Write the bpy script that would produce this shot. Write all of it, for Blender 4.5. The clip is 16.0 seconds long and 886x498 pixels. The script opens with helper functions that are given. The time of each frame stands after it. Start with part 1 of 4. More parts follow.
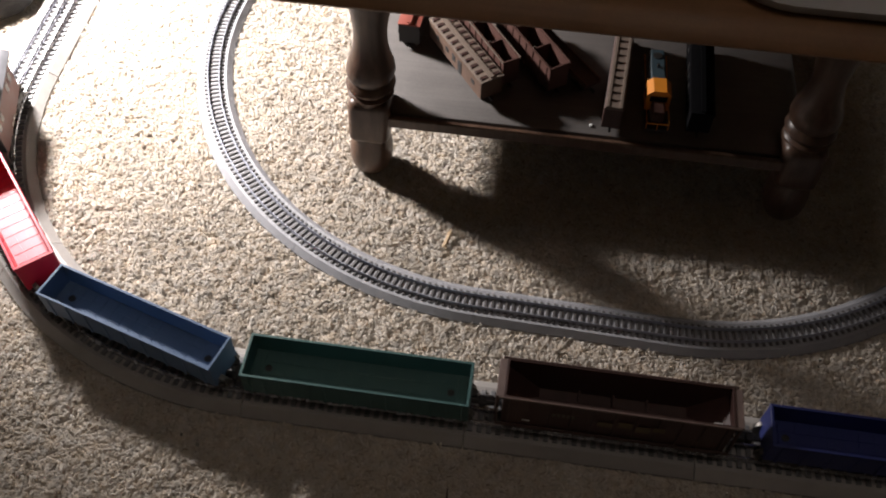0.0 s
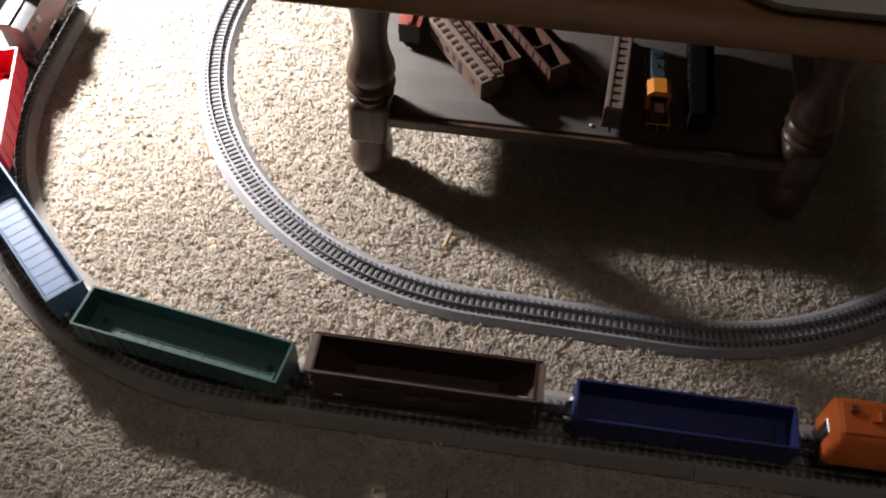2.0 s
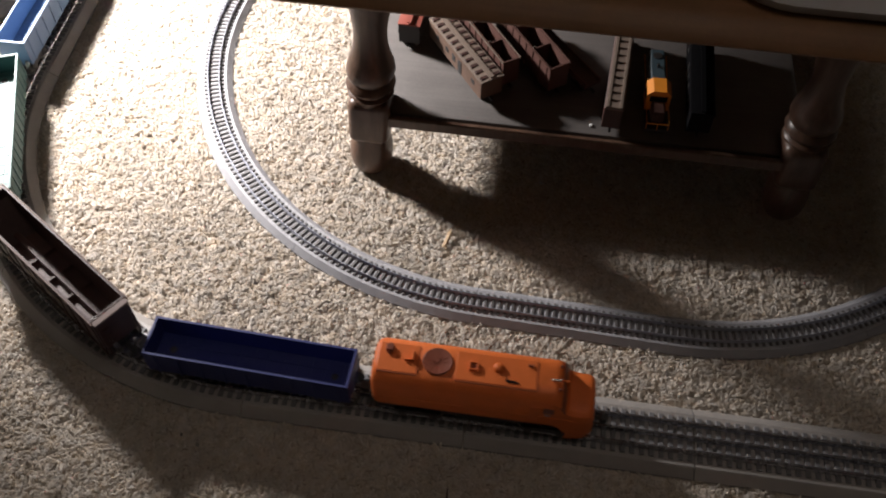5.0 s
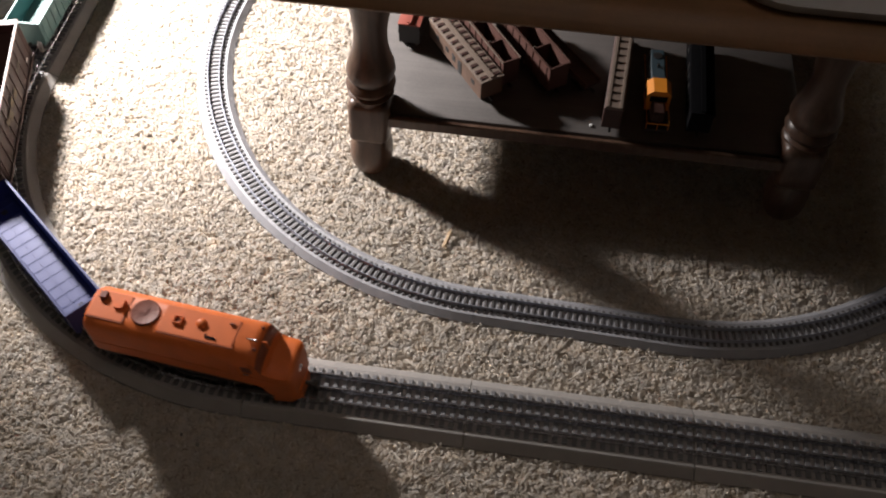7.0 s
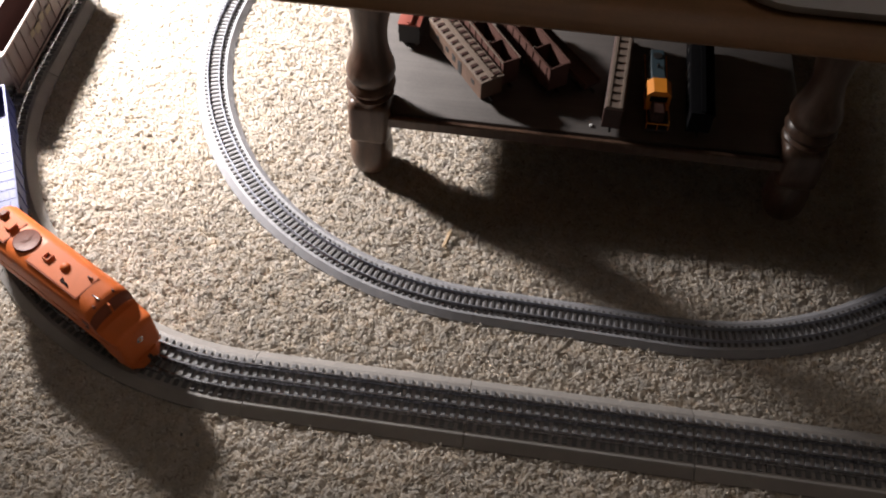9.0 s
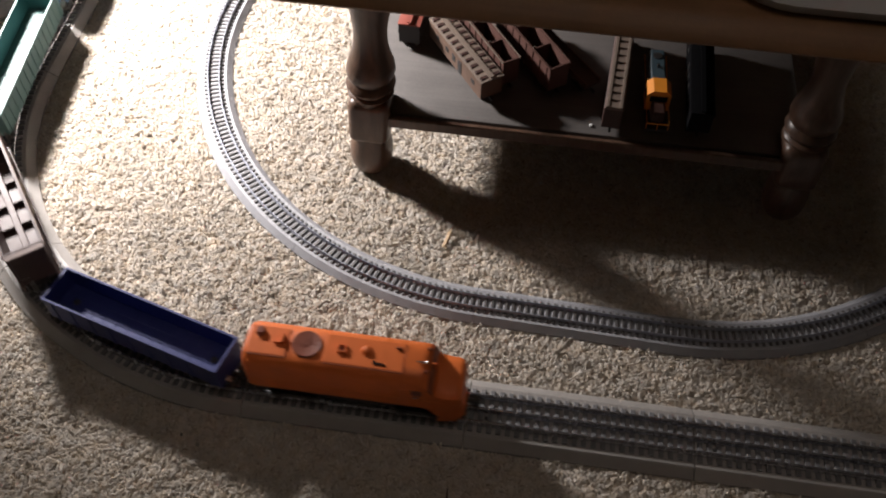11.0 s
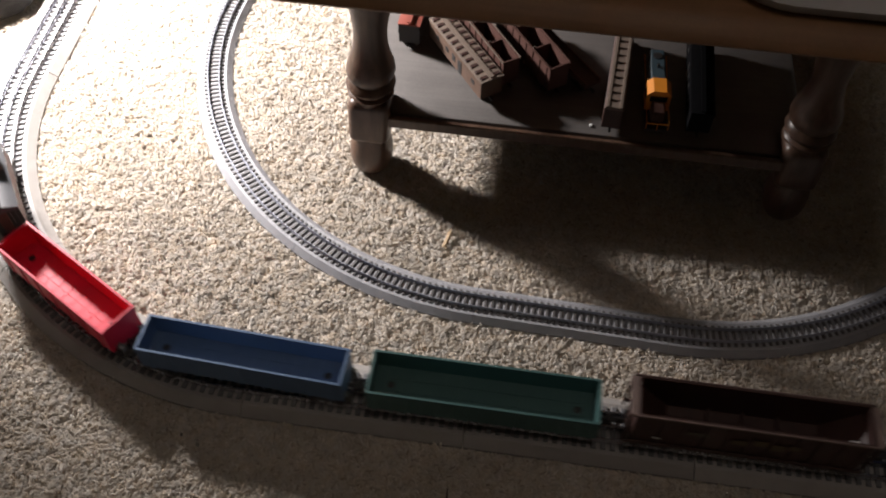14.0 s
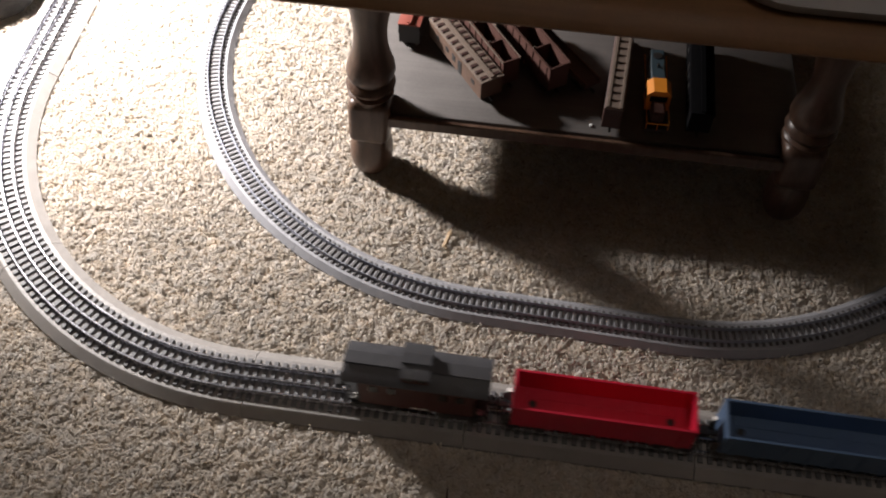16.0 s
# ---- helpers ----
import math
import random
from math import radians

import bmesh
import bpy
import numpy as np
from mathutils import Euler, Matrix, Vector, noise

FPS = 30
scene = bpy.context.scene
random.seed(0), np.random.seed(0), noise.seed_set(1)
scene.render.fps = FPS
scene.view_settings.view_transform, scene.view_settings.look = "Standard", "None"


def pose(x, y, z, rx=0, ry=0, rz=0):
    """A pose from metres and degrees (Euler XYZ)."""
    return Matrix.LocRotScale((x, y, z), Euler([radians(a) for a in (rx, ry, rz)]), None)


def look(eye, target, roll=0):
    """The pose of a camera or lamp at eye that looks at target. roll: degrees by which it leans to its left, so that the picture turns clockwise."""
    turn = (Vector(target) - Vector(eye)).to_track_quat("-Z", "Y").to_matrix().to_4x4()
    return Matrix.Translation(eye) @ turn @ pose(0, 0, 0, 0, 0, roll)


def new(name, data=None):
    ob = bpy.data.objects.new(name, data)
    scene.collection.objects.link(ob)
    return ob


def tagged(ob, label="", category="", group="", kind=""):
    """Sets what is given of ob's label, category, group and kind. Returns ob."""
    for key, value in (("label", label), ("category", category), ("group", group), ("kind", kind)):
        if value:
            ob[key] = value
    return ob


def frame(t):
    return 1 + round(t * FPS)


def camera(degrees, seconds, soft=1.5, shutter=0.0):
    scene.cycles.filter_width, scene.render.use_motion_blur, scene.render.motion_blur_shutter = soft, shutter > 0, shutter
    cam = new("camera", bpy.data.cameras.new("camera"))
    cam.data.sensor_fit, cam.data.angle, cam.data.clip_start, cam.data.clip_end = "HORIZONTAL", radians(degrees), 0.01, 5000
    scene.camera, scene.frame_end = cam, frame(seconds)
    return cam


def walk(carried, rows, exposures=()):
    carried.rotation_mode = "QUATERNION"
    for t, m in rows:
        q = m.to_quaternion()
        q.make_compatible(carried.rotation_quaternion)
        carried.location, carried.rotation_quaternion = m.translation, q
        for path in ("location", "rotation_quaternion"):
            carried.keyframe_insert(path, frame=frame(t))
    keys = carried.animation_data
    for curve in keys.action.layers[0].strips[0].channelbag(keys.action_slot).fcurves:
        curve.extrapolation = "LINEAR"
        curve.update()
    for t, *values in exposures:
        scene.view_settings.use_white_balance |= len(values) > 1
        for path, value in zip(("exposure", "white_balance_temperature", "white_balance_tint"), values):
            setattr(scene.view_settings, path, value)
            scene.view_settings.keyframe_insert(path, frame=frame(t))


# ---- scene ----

# ---------------------------------------------------------------- camera
cam = camera(52.46, 16.0, soft=2.05, shutter=0.5)
EYE, AIM, ROLL = (0.28989, -0.44551, 0.94251), (0.21226, 0.13159, 0.12953), 0.784
walk(cam, [(0.0, look(EYE, AIM, ROLL)), (16.0, look(EYE, AIM, ROLL))])

# ---------------------------------------------------------------- light
world = bpy.data.worlds.new("world")
scene.world = world
world.use_nodes = True
world.node_tree.nodes["Background"].inputs["Color"].default_value = (0.55, 0.6, 0.7, 1)
world.node_tree.nodes["Background"].inputs["Strength"].default_value = 0.02
scene.view_settings.exposure = 0.0

bulb = bpy.data.lights.new("lamp_light", "SPOT")
bulb.energy, bulb.shadow_soft_size, bulb.color = 340.0, 0.068, (1.0, 0.94, 0.92)
bulb.spot_size, bulb.spot_blend = radians(88), 1.0
new("lamp_light", bulb).matrix_basis = look((-0.805, 0.81, 0.615), (-0.42, 0.65, 0.0))
# unseen area light added as dim ambient fill for the shaded parts
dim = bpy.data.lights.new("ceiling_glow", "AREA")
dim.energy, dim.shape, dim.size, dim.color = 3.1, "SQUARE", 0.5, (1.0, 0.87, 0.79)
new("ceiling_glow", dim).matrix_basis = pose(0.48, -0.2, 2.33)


# ---------------------------------------------------------------- materials
def mat(name, color, rough=0.5, metal=0.0, vary=0.15, scale=60.0, fine=900.0, bump=0.15, tint=0.0, spec=0.5, island=0.0):
    """A surface with stains at one scale, grain at a finer one, and a fine relief."""
    m = bpy.data.materials.new(name)
    m.use_nodes = True
    nt = m.node_tree
    n, l = nt.nodes, nt.links
    p = n["Principled BSDF"]
    p.inputs["Roughness"].default_value, p.inputs["Metallic"].default_value = rough, metal
    p.inputs["Specular IOR Level"].default_value = spec
    tc = n.new("ShaderNodeTexCoord")
    a, b = n.new("ShaderNodeTexNoise"), n.new("ShaderNodeTexNoise")
    a.inputs["Scale"].default_value, a.inputs["Detail"].default_value = scale, 4
    b.inputs["Scale"].default_value, b.inputs["Detail"].default_value = fine, 2
    l.new(tc.outputs["Object"], a.inputs["Vector"])
    l.new(tc.outputs["Object"], b.inputs["Vector"])
    mix = n.new("ShaderNodeMath")
    mix.operation = "MULTIPLY_ADD"
    l.new(b.outputs["Fac"], mix.inputs[0])
    mix.inputs[1].default_value = 0.5
    l.new(a.outputs["Fac"], mix.inputs[2])
    last = mix.outputs[0]
    if island or tint:
        src = n.new("ShaderNodeNewGeometry").outputs["Random Per Island"] if island else n.new("ShaderNodeObjectInfo").outputs["Random"]
        add = n.new("ShaderNodeMath")
        add.operation = "MULTIPLY_ADD"
        l.new(src, add.inputs[0])
        add.inputs[1].default_value = island or tint
        l.new(last, add.inputs[2])
        last = add.outputs[0]
    ramp = n.new("ShaderNodeMapRange")
    top = 1.15 + (island or tint)
    ramp.inputs["From Min"].default_value, ramp.inputs["From Max"].default_value = 0.35, top
    ramp.inputs["To Min"].default_value, ramp.inputs["To Max"].default_value = 1 - vary, 1 + vary
    l.new(last, ramp.inputs["Value"])
    hue = n.new("ShaderNodeHueSaturation")
    hue.inputs["Color"].default_value = (*color, 1)
    l.new(ramp.outputs["Result"], hue.inputs["Value"])
    l.new(hue.outputs["Color"], p.inputs["Base Color"])
    rr = n.new("ShaderNodeMapRange")
    rr.inputs["To Min"].default_value, rr.inputs["To Max"].default_value = max(rough - 0.08, 0.02), min(rough + 0.12, 1)
    l.new(a.outputs["Fac"], rr.inputs["Value"])
    l.new(rr.outputs["Result"], p.inputs["Roughness"])
    if bump:
        bp = n.new("ShaderNodeBump")
        bp.inputs["Strength"].default_value, bp.inputs["Distance"].default_value = bump, 0.001
        l.new(b.outputs["Fac"], bp.inputs["Height"])
        l.new(bp.outputs["Normal"], p.inputs["Normal"])
    return m


def wood_mat(name, dark, light, rough=0.35, along=(2, 40, 40)):
    """Stained wood with long grain, pores and a satin varnish."""
    m = mat(name, light, rough, vary=0.2, scale=25, fine=300, bump=0.05)
    nt = m.node_tree
    n, l = nt.nodes, nt.links
    tc, mp = n.new("ShaderNodeTexCoord"), n.new("ShaderNodeMapping")
    mp.inputs["Scale"].default_value = along
    g = n.new("ShaderNodeTexNoise")
    g.inputs["Scale"].default_value, g.inputs["Detail"].default_value, g.inputs["Distortion"].default_value = 3.0, 6, 0.6
    l.new(tc.outputs["Object"], mp.inputs["Vector"])
    l.new(mp.outputs["Vector"], g.inputs["Vector"])
    r = n.new("ShaderNodeValToRGB")
    r.color_ramp.elements[0].position, r.color_ramp.elements[1].position = 0.35, 0.7
    r.color_ramp.elements[0].color, r.color_ramp.elements[1].color = (*dark, 1), (*light, 1)
    l.new(g.outputs["Fac"], r.inputs["Fac"])
    hue = next(k for k in n if k.bl_idname == "ShaderNodeHueSaturation")
    l.new(r.outputs["Color"], hue.inputs["Color"])
    return m


def carpet_mat(name, island):
    """Beige yarn: flecks of brown, cream and grey strand by strand, with broad soiled patches."""
    m = bpy.data.materials.new(name)
    m.use_nodes = True
    n, l = m.node_tree.nodes, m.node_tree.links
    p = n["Principled BSDF"]
    p.inputs["Roughness"].default_value, p.inputs["Specular IOR Level"].default_value = 0.9, 0.15
    p.inputs["Sheen Weight"].default_value = 0.15
    tc = n.new("ShaderNodeTexCoord")
    big, mid, fine = (n.new("ShaderNodeTexNoise") for _ in range(3))
    for k, s in ((big, 7.0), (mid, 45.0), (fine, 900.0)):
        k.inputs["Scale"].default_value, k.inputs["Detail"].default_value = s, 3
        l.new(tc.outputs["Object"], k.inputs["Vector"])
    src = n.new("ShaderNodeNewGeometry").outputs["Random Per Island"] if island else fine.outputs["Fac"]
    r = n.new("ShaderNodeValToRGB")
    stops = [(0.0, (0.415, 0.35, 0.290)), (0.10, (0.531, 0.475, 0.406)), (0.5, (0.620, 0.562, 0.490)), (0.90, (0.678, 0.622, 0.554)), (1.0, (0.755, 0.705, 0.65))]
    r.color_ramp.elements[0].position, r.color_ramp.elements[1].position = 0.0, 1.0
    r.color_ramp.elements[0].color, r.color_ramp.elements[1].color = (*stops[0][1], 1), (*stops[-1][1], 1)
    for pos, c in stops[1:-1]:
        r.color_ramp.elements.new(pos).color = (*c, 1)
    l.new(src, r.inputs["Fac"])
    add = n.new("ShaderNodeMath")
    l.new(big.outputs["Fac"], add.inputs[0])
    l.new(mid.outputs["Fac"], add.inputs[1])
    mr = n.new("ShaderNodeMapRange")
    mr.inputs["From Min"].default_value, mr.inputs["From Max"].default_value = 0.7, 1.3
    mr.inputs["To Min"].default_value, mr.inputs["To Max"].default_value = 0.89, 1.18
    l.new(add.outputs[0], mr.inputs["Value"])
    hue = n.new("ShaderNodeHueSaturation")
    l.new(r.outputs["Color"], hue.inputs["Color"])
    l.new(mr.outputs["Result"], hue.inputs["Value"])
    dye, ms = n.new("ShaderNodeTexNoise"), n.new("ShaderNodeMapRange")
    dye.inputs["Scale"].default_value, dye.inputs["Detail"].default_value = 85.0, 4
    l.new(tc.outputs["Object"], dye.inputs["Vector"])
    ms.inputs["From Min"].default_value, ms.inputs["From Max"].default_value = 0.32, 0.70
    ms.inputs["To Min"].default_value, ms.inputs["To Max"].default_value = 0.7, 1.35
    l.new(dye.outputs["Fac"], ms.inputs["Value"])
    l.new(ms.outputs["Result"], hue.inputs["Saturation"])
    l.new(hue.outputs["Color"], p.inputs["Base Color"])
    bp = n.new("ShaderNodeBump")
    bp.inputs["Strength"].default_value, bp.inputs["Distance"].default_value = 0.6, 0.001
    l.new(fine.outputs["Fac"], bp.inputs["Height"])
    l.new(bp.outputs["Normal"], p.inputs["Normal"])
    if island:
        tl, mx = n.new("ShaderNodeBsdfTranslucent"), n.new("ShaderNodeMixShader")
        mx.inputs["Fac"].default_value = 0.5
        l.new(hue.outputs["Color"], tl.inputs["Color"])
        l.new(p.outputs["BSDF"], mx.inputs[1])
        l.new(tl.outputs["BSDF"], mx.inputs[2])
        l.new(mx.outputs["Shader"], n["Material Output"].inputs["Surface"])
    return m


M_TUFT, M_BACKING = carpet_mat("carpet_yarn", True), carpet_mat("carpet_backing", False)
M_BED = mat("grey_roadbed_plastic", (0.285, 0.266, 0.250), 0.42, vary=0.18, scale=40, fine=1400, bump=0.35, tint=0.3)
M_TIE = mat("dark_grey_tie_plastic", (0.125, 0.123, 0.128), 0.5, vary=0.2, fine=1800, bump=0.3, tint=0.35)
M_RAIL = mat("tinned_steel_rail", (0.40, 0.40, 0.43), 0.24, 0.95, vary=0.12, scale=120, fine=900, bump=0.05)
M_BED2 = mat("blue_grey_roadbed_plastic", (0.235, 0.235, 0.250), 0.45, vary=0.15, scale=40, fine=1600, bump=0.4)
M_TIE2 = mat("near_black_tie_plastic", (0.055, 0.05, 0.05), 0.5, vary=0.25, fine=2000, bump=0.3, tint=0.4)
M_RAIL2 = mat("nickel_silver_rail", (0.33, 0.345, 0.40), 0.48, 0.85, vary=0.1, scale=150, fine=900, bump=0.05)
M_BLACK = mat("black_moulded_plastic", (0.022, 0.021, 0.021), 0.45, vary=0.25, bump=0.2)
M_WHEEL = mat("dull_wheel_metal", (0.16, 0.15, 0.14), 0.4, 0.8, vary=0.2)
M_STEEL = mat("bright_plated_metal", (0.75, 0.74, 0.72), 0.2, 1.0, vary=0.08)
M_DBLUE = mat("dark_blue_plastic", (0.024, 0.034, 0.145), 0.5, spec=0.35, vary=0.12, bump=0.08)
M_BLUE = mat("slate_blue_plastic", (0.095, 0.155, 0.265), 0.5, spec=0.35, vary=0.12, bump=0.08)
M_GREEN = mat("dark_green_plastic", (0.056, 0.122, 0.118), 0.5, spec=0.35, vary=0.12, bump=0.08)
M_RED = mat("bright_red_plastic", (0.60, 0.014, 0.048), 0.4, vary=0.10, bump=0.08)
M_BROWN = mat("weathered_brown_plastic", (0.050, 0.022, 0.018), 0.5, vary=0.35, scale=90, bump=0.2)
M_BROWN_WORN = mat("dusty_pale_brown_plastic", (0.19, 0.135, 0.12), 0.6, vary=0.25, scale=90, bump=0.2)
M_ORANGE = mat("orange_painted_shell", (0.70, 0.160, 0.034), 0.48, spec=0.35, vary=0.14, scale=50, bump=0.08)
M_ORANGE_D = mat("burnt_orange_fan_plastic", (0.23, 0.058, 0.028), 0.5, vary=0.15, bump=0.15)
M_SCREEN = mat("shade_browned_screen", (0.25, 0.060, 0.024), 0.45, vary=0.15, bump=0.05)
M_SEAM = mat("shaded_orange_seam_paint", (0.46, 0.100, 0.026), 0.6, vary=0.15)
M_GREY_ROOF = mat("grey_roof_paint", (0.078, 0.078, 0.086), 0.5, vary=0.16, bump=0.12)
M_CABOOSE = mat("rust_red_caboose_side", (0.11, 0.030, 0.024), 0.5, vary=0.2, bump=0.12)
M_OXIDE = mat("oxide_red_plastic", (0.105, 0.050, 0.040), 0.55, vary=0.22, scale=90, bump=0.15)
M_OXIDE_PALE = mat("pale_roof_plastic", (0.19, 0.145, 0.115), 0.6, vary=0.22, scale=90, bump=0.15)
M_TANSIDE = mat("weathered_tan_side_plastic", (0.125, 0.075, 0.052), 0.65, vary=0.25, scale=70, bump=0.15)
M_FADEDRED = mat("faded_red_roof_plastic", (0.30, 0.075, 0.052), 0.6, vary=0.15, scale=90)
M_CASTER = mat("flat_black_shadow_caster", (0.006, 0.006, 0.007), 0.9, vary=0.2, spec=0.05, bump=0.1)
M_GLASS = mat("dark_glazing", (0.012, 0.012, 0.014), 0.15, vary=0.05, bump=0.0)
M_TEAL = mat("dusty_teal_paint", (0.035, 0.06, 0.075), 0.5, vary=0.2)
M_TOYORANGE = mat("yellow_orange_cab_paint", (0.85, 0.30, 0.03), 0.45, vary=0.1)
M_LETTER = mat("faded_lettering_paint", (0.12, 0.10, 0.075), 0.6, vary=0.3, scale=200)
M_LETTER_Y = mat("faded_yellow_emblem_paint", (0.115, 0.080, 0.040), 0.6, vary=0.3, scale=200)
M_LEG = wood_mat("dark_turned_wood", (0.064, 0.036, 0.024), (0.112, 0.066, 0.045), 0.34, (30, 30, 4))
M_SHELF = wood_mat("dusty_dark_shelf_wood", (0.098, 0.088, 0.083), (0.116, 0.104, 0.098), 0.6)
M_TOP = wood_mat("brown_tabletop_wood", (0.150, 0.074, 0.028), (0.186, 0.094, 0.037), 0.55)
M_WHITE = mat("milky_white_plastic", (0.40, 0.395, 0.40), 0.5, vary=0.06, bump=0.05)
M_WALL = mat("warm_white_wall_paint", (0.45, 0.42, 0.37), 0.8, vary=0.05, scale=4, fine=200, bump=0.1)
M_CEIL = mat("white_ceiling_paint", (0.75, 0.73, 0.70), 0.9, vary=0.04, scale=4, fine=200, bump=0.1)
M_STRAW = mat("dry_straw", (0.48, 0.35, 0.22), 0.6, vary=0.2, scale=300)
M_FLECK = mat("white_fleck_and_lit_patch", (0.7, 0.7, 0.68), 0.7, vary=0.05)
M_CORNER_DARK = mat("charcoal_corner_dark", (0.035, 0.032, 0.03), 0.9, vary=0.3, scale=200, fine=1500, bump=0.6)


# ---------------------------------------------------------------- mesh helpers
def empty(name, m=None):
    ob = new(name)
    ob.empty_display_size = 0.02
    if m is not None:
        ob.matrix_basis = m
    return ob


def part(name, bm, material, parent=None, label="", smooth=False):
    """Links a bmesh as one mesh object under a thing or a part."""
    me = bpy.data.meshes.new(name)
    bmesh.ops.recalc_face_normals(bm, faces=bm.faces)
    if smooth:
        for f in bm.faces:
            f.smooth = True
    bm.to_mesh(me)
    bm.free()
    me.materials.append(material)
    ob = new(name, me)
    if smooth:
        me.set_sharp_from_angle(angle=radians(38))
    if parent is not None:
        ob.parent = parent
    if label:
        ob["label"] = label
    return ob


def box(bm, x0, x1, y0, y1, z0, z1, bevel=0.0, seg=2):
    """A box between two corners, with rounded edges where bevel is given."""
    r = bmesh.ops.create_cube(bm, size=1.0)
    for v in r["verts"]:
        v.co = Vector(((x0 + x1) / 2 + v.co.x * (x1 - x0), (y0 + y1) / 2 + v.co.y * (y1 - y0), (z0 + z1) / 2 + v.co.z * (z1 - z0)))
    if bevel:
        es = {e for v in r["verts"] for e in v.link_edges}
        bmesh.ops.bevel(bm, geom=list(es), offset=bevel, segments=seg, affect="EDGES", profile=0.5)
    return bm


def boxes(*rows, bevel=0.0, seg=1):
    bm = bmesh.new()
    for r in rows:
        box(bm, *r, bevel=bevel, seg=seg)
    return bm


def turned(profile, n=28, axis="z", at=(0, 0, 0), bm=None):
    """A lathe body from (radius, height) pairs."""
    bm = bm or bmesh.new()
    rings = []
    for r, h in profile:
        ring = []
        for k in range(n):
            a = 2 * math.pi * k / n
            c = (r * math.cos(a), r * math.sin(a), h)
            if axis == "y":
                c = (c[0], c[2], c[1])
            elif axis == "x":
                c = (c[2], c[0], c[1])
            ring.append(bm.verts.new(Vector(c) + Vector(at)))
        rings.append(ring)
    for a, b in zip(rings, rings[1:]):
        for k in range(n):
            bm.faces.new((a[k], a[(k + 1) % n], b[(k + 1) % n], b[k]))
    bm.faces.new(rings[0][::-1])
    bm.faces.new(rings[-1])
    return bm


def prism(bm, ring_a, ring_b):
    """Joins two rings of as many points and closes the ends."""
    a, b = [bm.verts.new(p) for p in ring_a], [bm.verts.new(p) for p in ring_b]
    n = len(a)
    for k in range(n):
        bm.faces.new((a[k], a[(k + 1) % n], b[(k + 1) % n], b[k]))
    bm.faces.new(a[::-1])
    bm.faces.new(b)
    return bm


def loft(rings, bm=None):
    bm = bm or bmesh.new()
    vs = [[bm.verts.new(p) for p in r] for r in rings]
    n = len(vs[0])
    for a, b in zip(vs, vs[1:]):
        for k in range(n):
            bm.faces.new((a[k], a[(k + 1) % n], b[(k + 1) % n], b[k]))
    bm.faces.new(vs[0][::-1])
    bm.faces.new(vs[-1])
    return bm


# ---------------------------------------------------------------- the two lines of track
R_OUT, TH_OUT = 0.4538, radians(88.7)
RAIL_TOP = 0.018


def outer_path(s):
    """Place and heading on the outer track: s grows to the right; 0 is where the curve meets the straight."""
    if s >= 0:
        return s, 0.0, 0.0
    a = -s / R_OUT
    if a <= TH_OUT:
        return -R_OUT * math.sin(a), R_OUT * (1 - math.cos(a)), -a
    d = -s - R_OUT * TH_OUT
    return (-R_OUT * math.sin(TH_OUT) - d * math.cos(TH_OUT), R_OUT * (1 - math.cos(TH_OUT)) + d * math.sin(TH_OUT), -TH_OUT)


IN_X, IN_Y, IN_TURN, IN_LEN, R_IN, R_IN2 = 0.2517, 0.14556, radians(-1.66), 0.2357, 0.4638, 0.4524


def inner_path(s):
    if s < 0:
        a = s / R_IN
        x, y, h = R_IN * math.sin(a), R_IN * (1 - math.cos(a)), a
    elif s > IN_LEN:
        a = (s - IN_LEN) / R_IN2
        x, y, h = IN_LEN + R_IN2 * math.sin(a), R_IN2 * (1 - math.cos(a)), a
    else:
        x, y, h = s, 0.0, 0.0
    c, n = math.cos(IN_TURN), math.sin(IN_TURN)
    return IN_X + x * c - y * n, IN_Y + x * n + y * c, h + IN_TURN


def sweep(path, s0, s1, profile, step=0.012):
    """A bar of the given cross-section (offset to the left, height) laid along a path."""
    n = max(2, int(abs(s1 - s0) / step) + 1)
    rings = []
    for k in range(n + 1):
        x, y, h = path(s0 + (s1 - s0) * k / n)
        rings.append([(x - o * math.sin(h), y + o * math.cos(h), z) for o, z in profile])
    return loft(rings)


def rail_profile(o, w, base, z0, z1):
    zm = z0 + (z1 - z0) * 0.55
    return [(o - base, z0), (o - base, z0 + 0.0008), (o - w * 0.35, zm - 0.0006), (o - w * 0.5, zm + 0.0002), (o - w * 0.5, z1 - 0.0006), (o - w * 0.25, z1),
            (o + w * 0.25, z1), (o + w * 0.5, z1 - 0.0006), (o + w * 0.5, zm + 0.0002), (o + w * 0.35, zm - 0.0006), (o + base, z0 + 0.0008), (o + base, z0)]


def track_piece(name, path, s0, s1, bed, rails, mats, label, group):
    """One length of track: moulded roadbed and its rails; the ties are laid later."""
    x, y, h = path((s0 + s1) / 2)
    t = tagged(empty(name, pose(x, y, 0)), label, "toy track", group)
    back = Matrix.Translation((-x, -y, 0))
    gap = 0.0005 if bed is BED_O else 0.0002
    bm = sweep(path, s0 + gap, s1 - gap, bed)
    bm.transform(back)
    part("roadbed", bm, mats[0], t)
    if bed is BED_O:
        for s, o in ((s1 - 0.022, 0.0082), (s0 + 0.022, -0.0082)):
            px, py, ph = path(s)
            bm = turned([(0.0019, 0.0095), (0.0019, 0.0118), (0.0012, 0.0121), (0.0004, 0.0112)], 10, "z", (px - o * math.sin(ph) - x, py + o * math.cos(ph) - y, 0))
            part("screw_head", bm, M_BLACK, t, "small dark screw head")
    for prof in rails:
        bm = sweep(path, s0 + gap * 0.4, s1 - gap * 0.4, prof)
        bm.transform(back)
        part("rail", bm, mats[1], t, smooth=True)
    return t


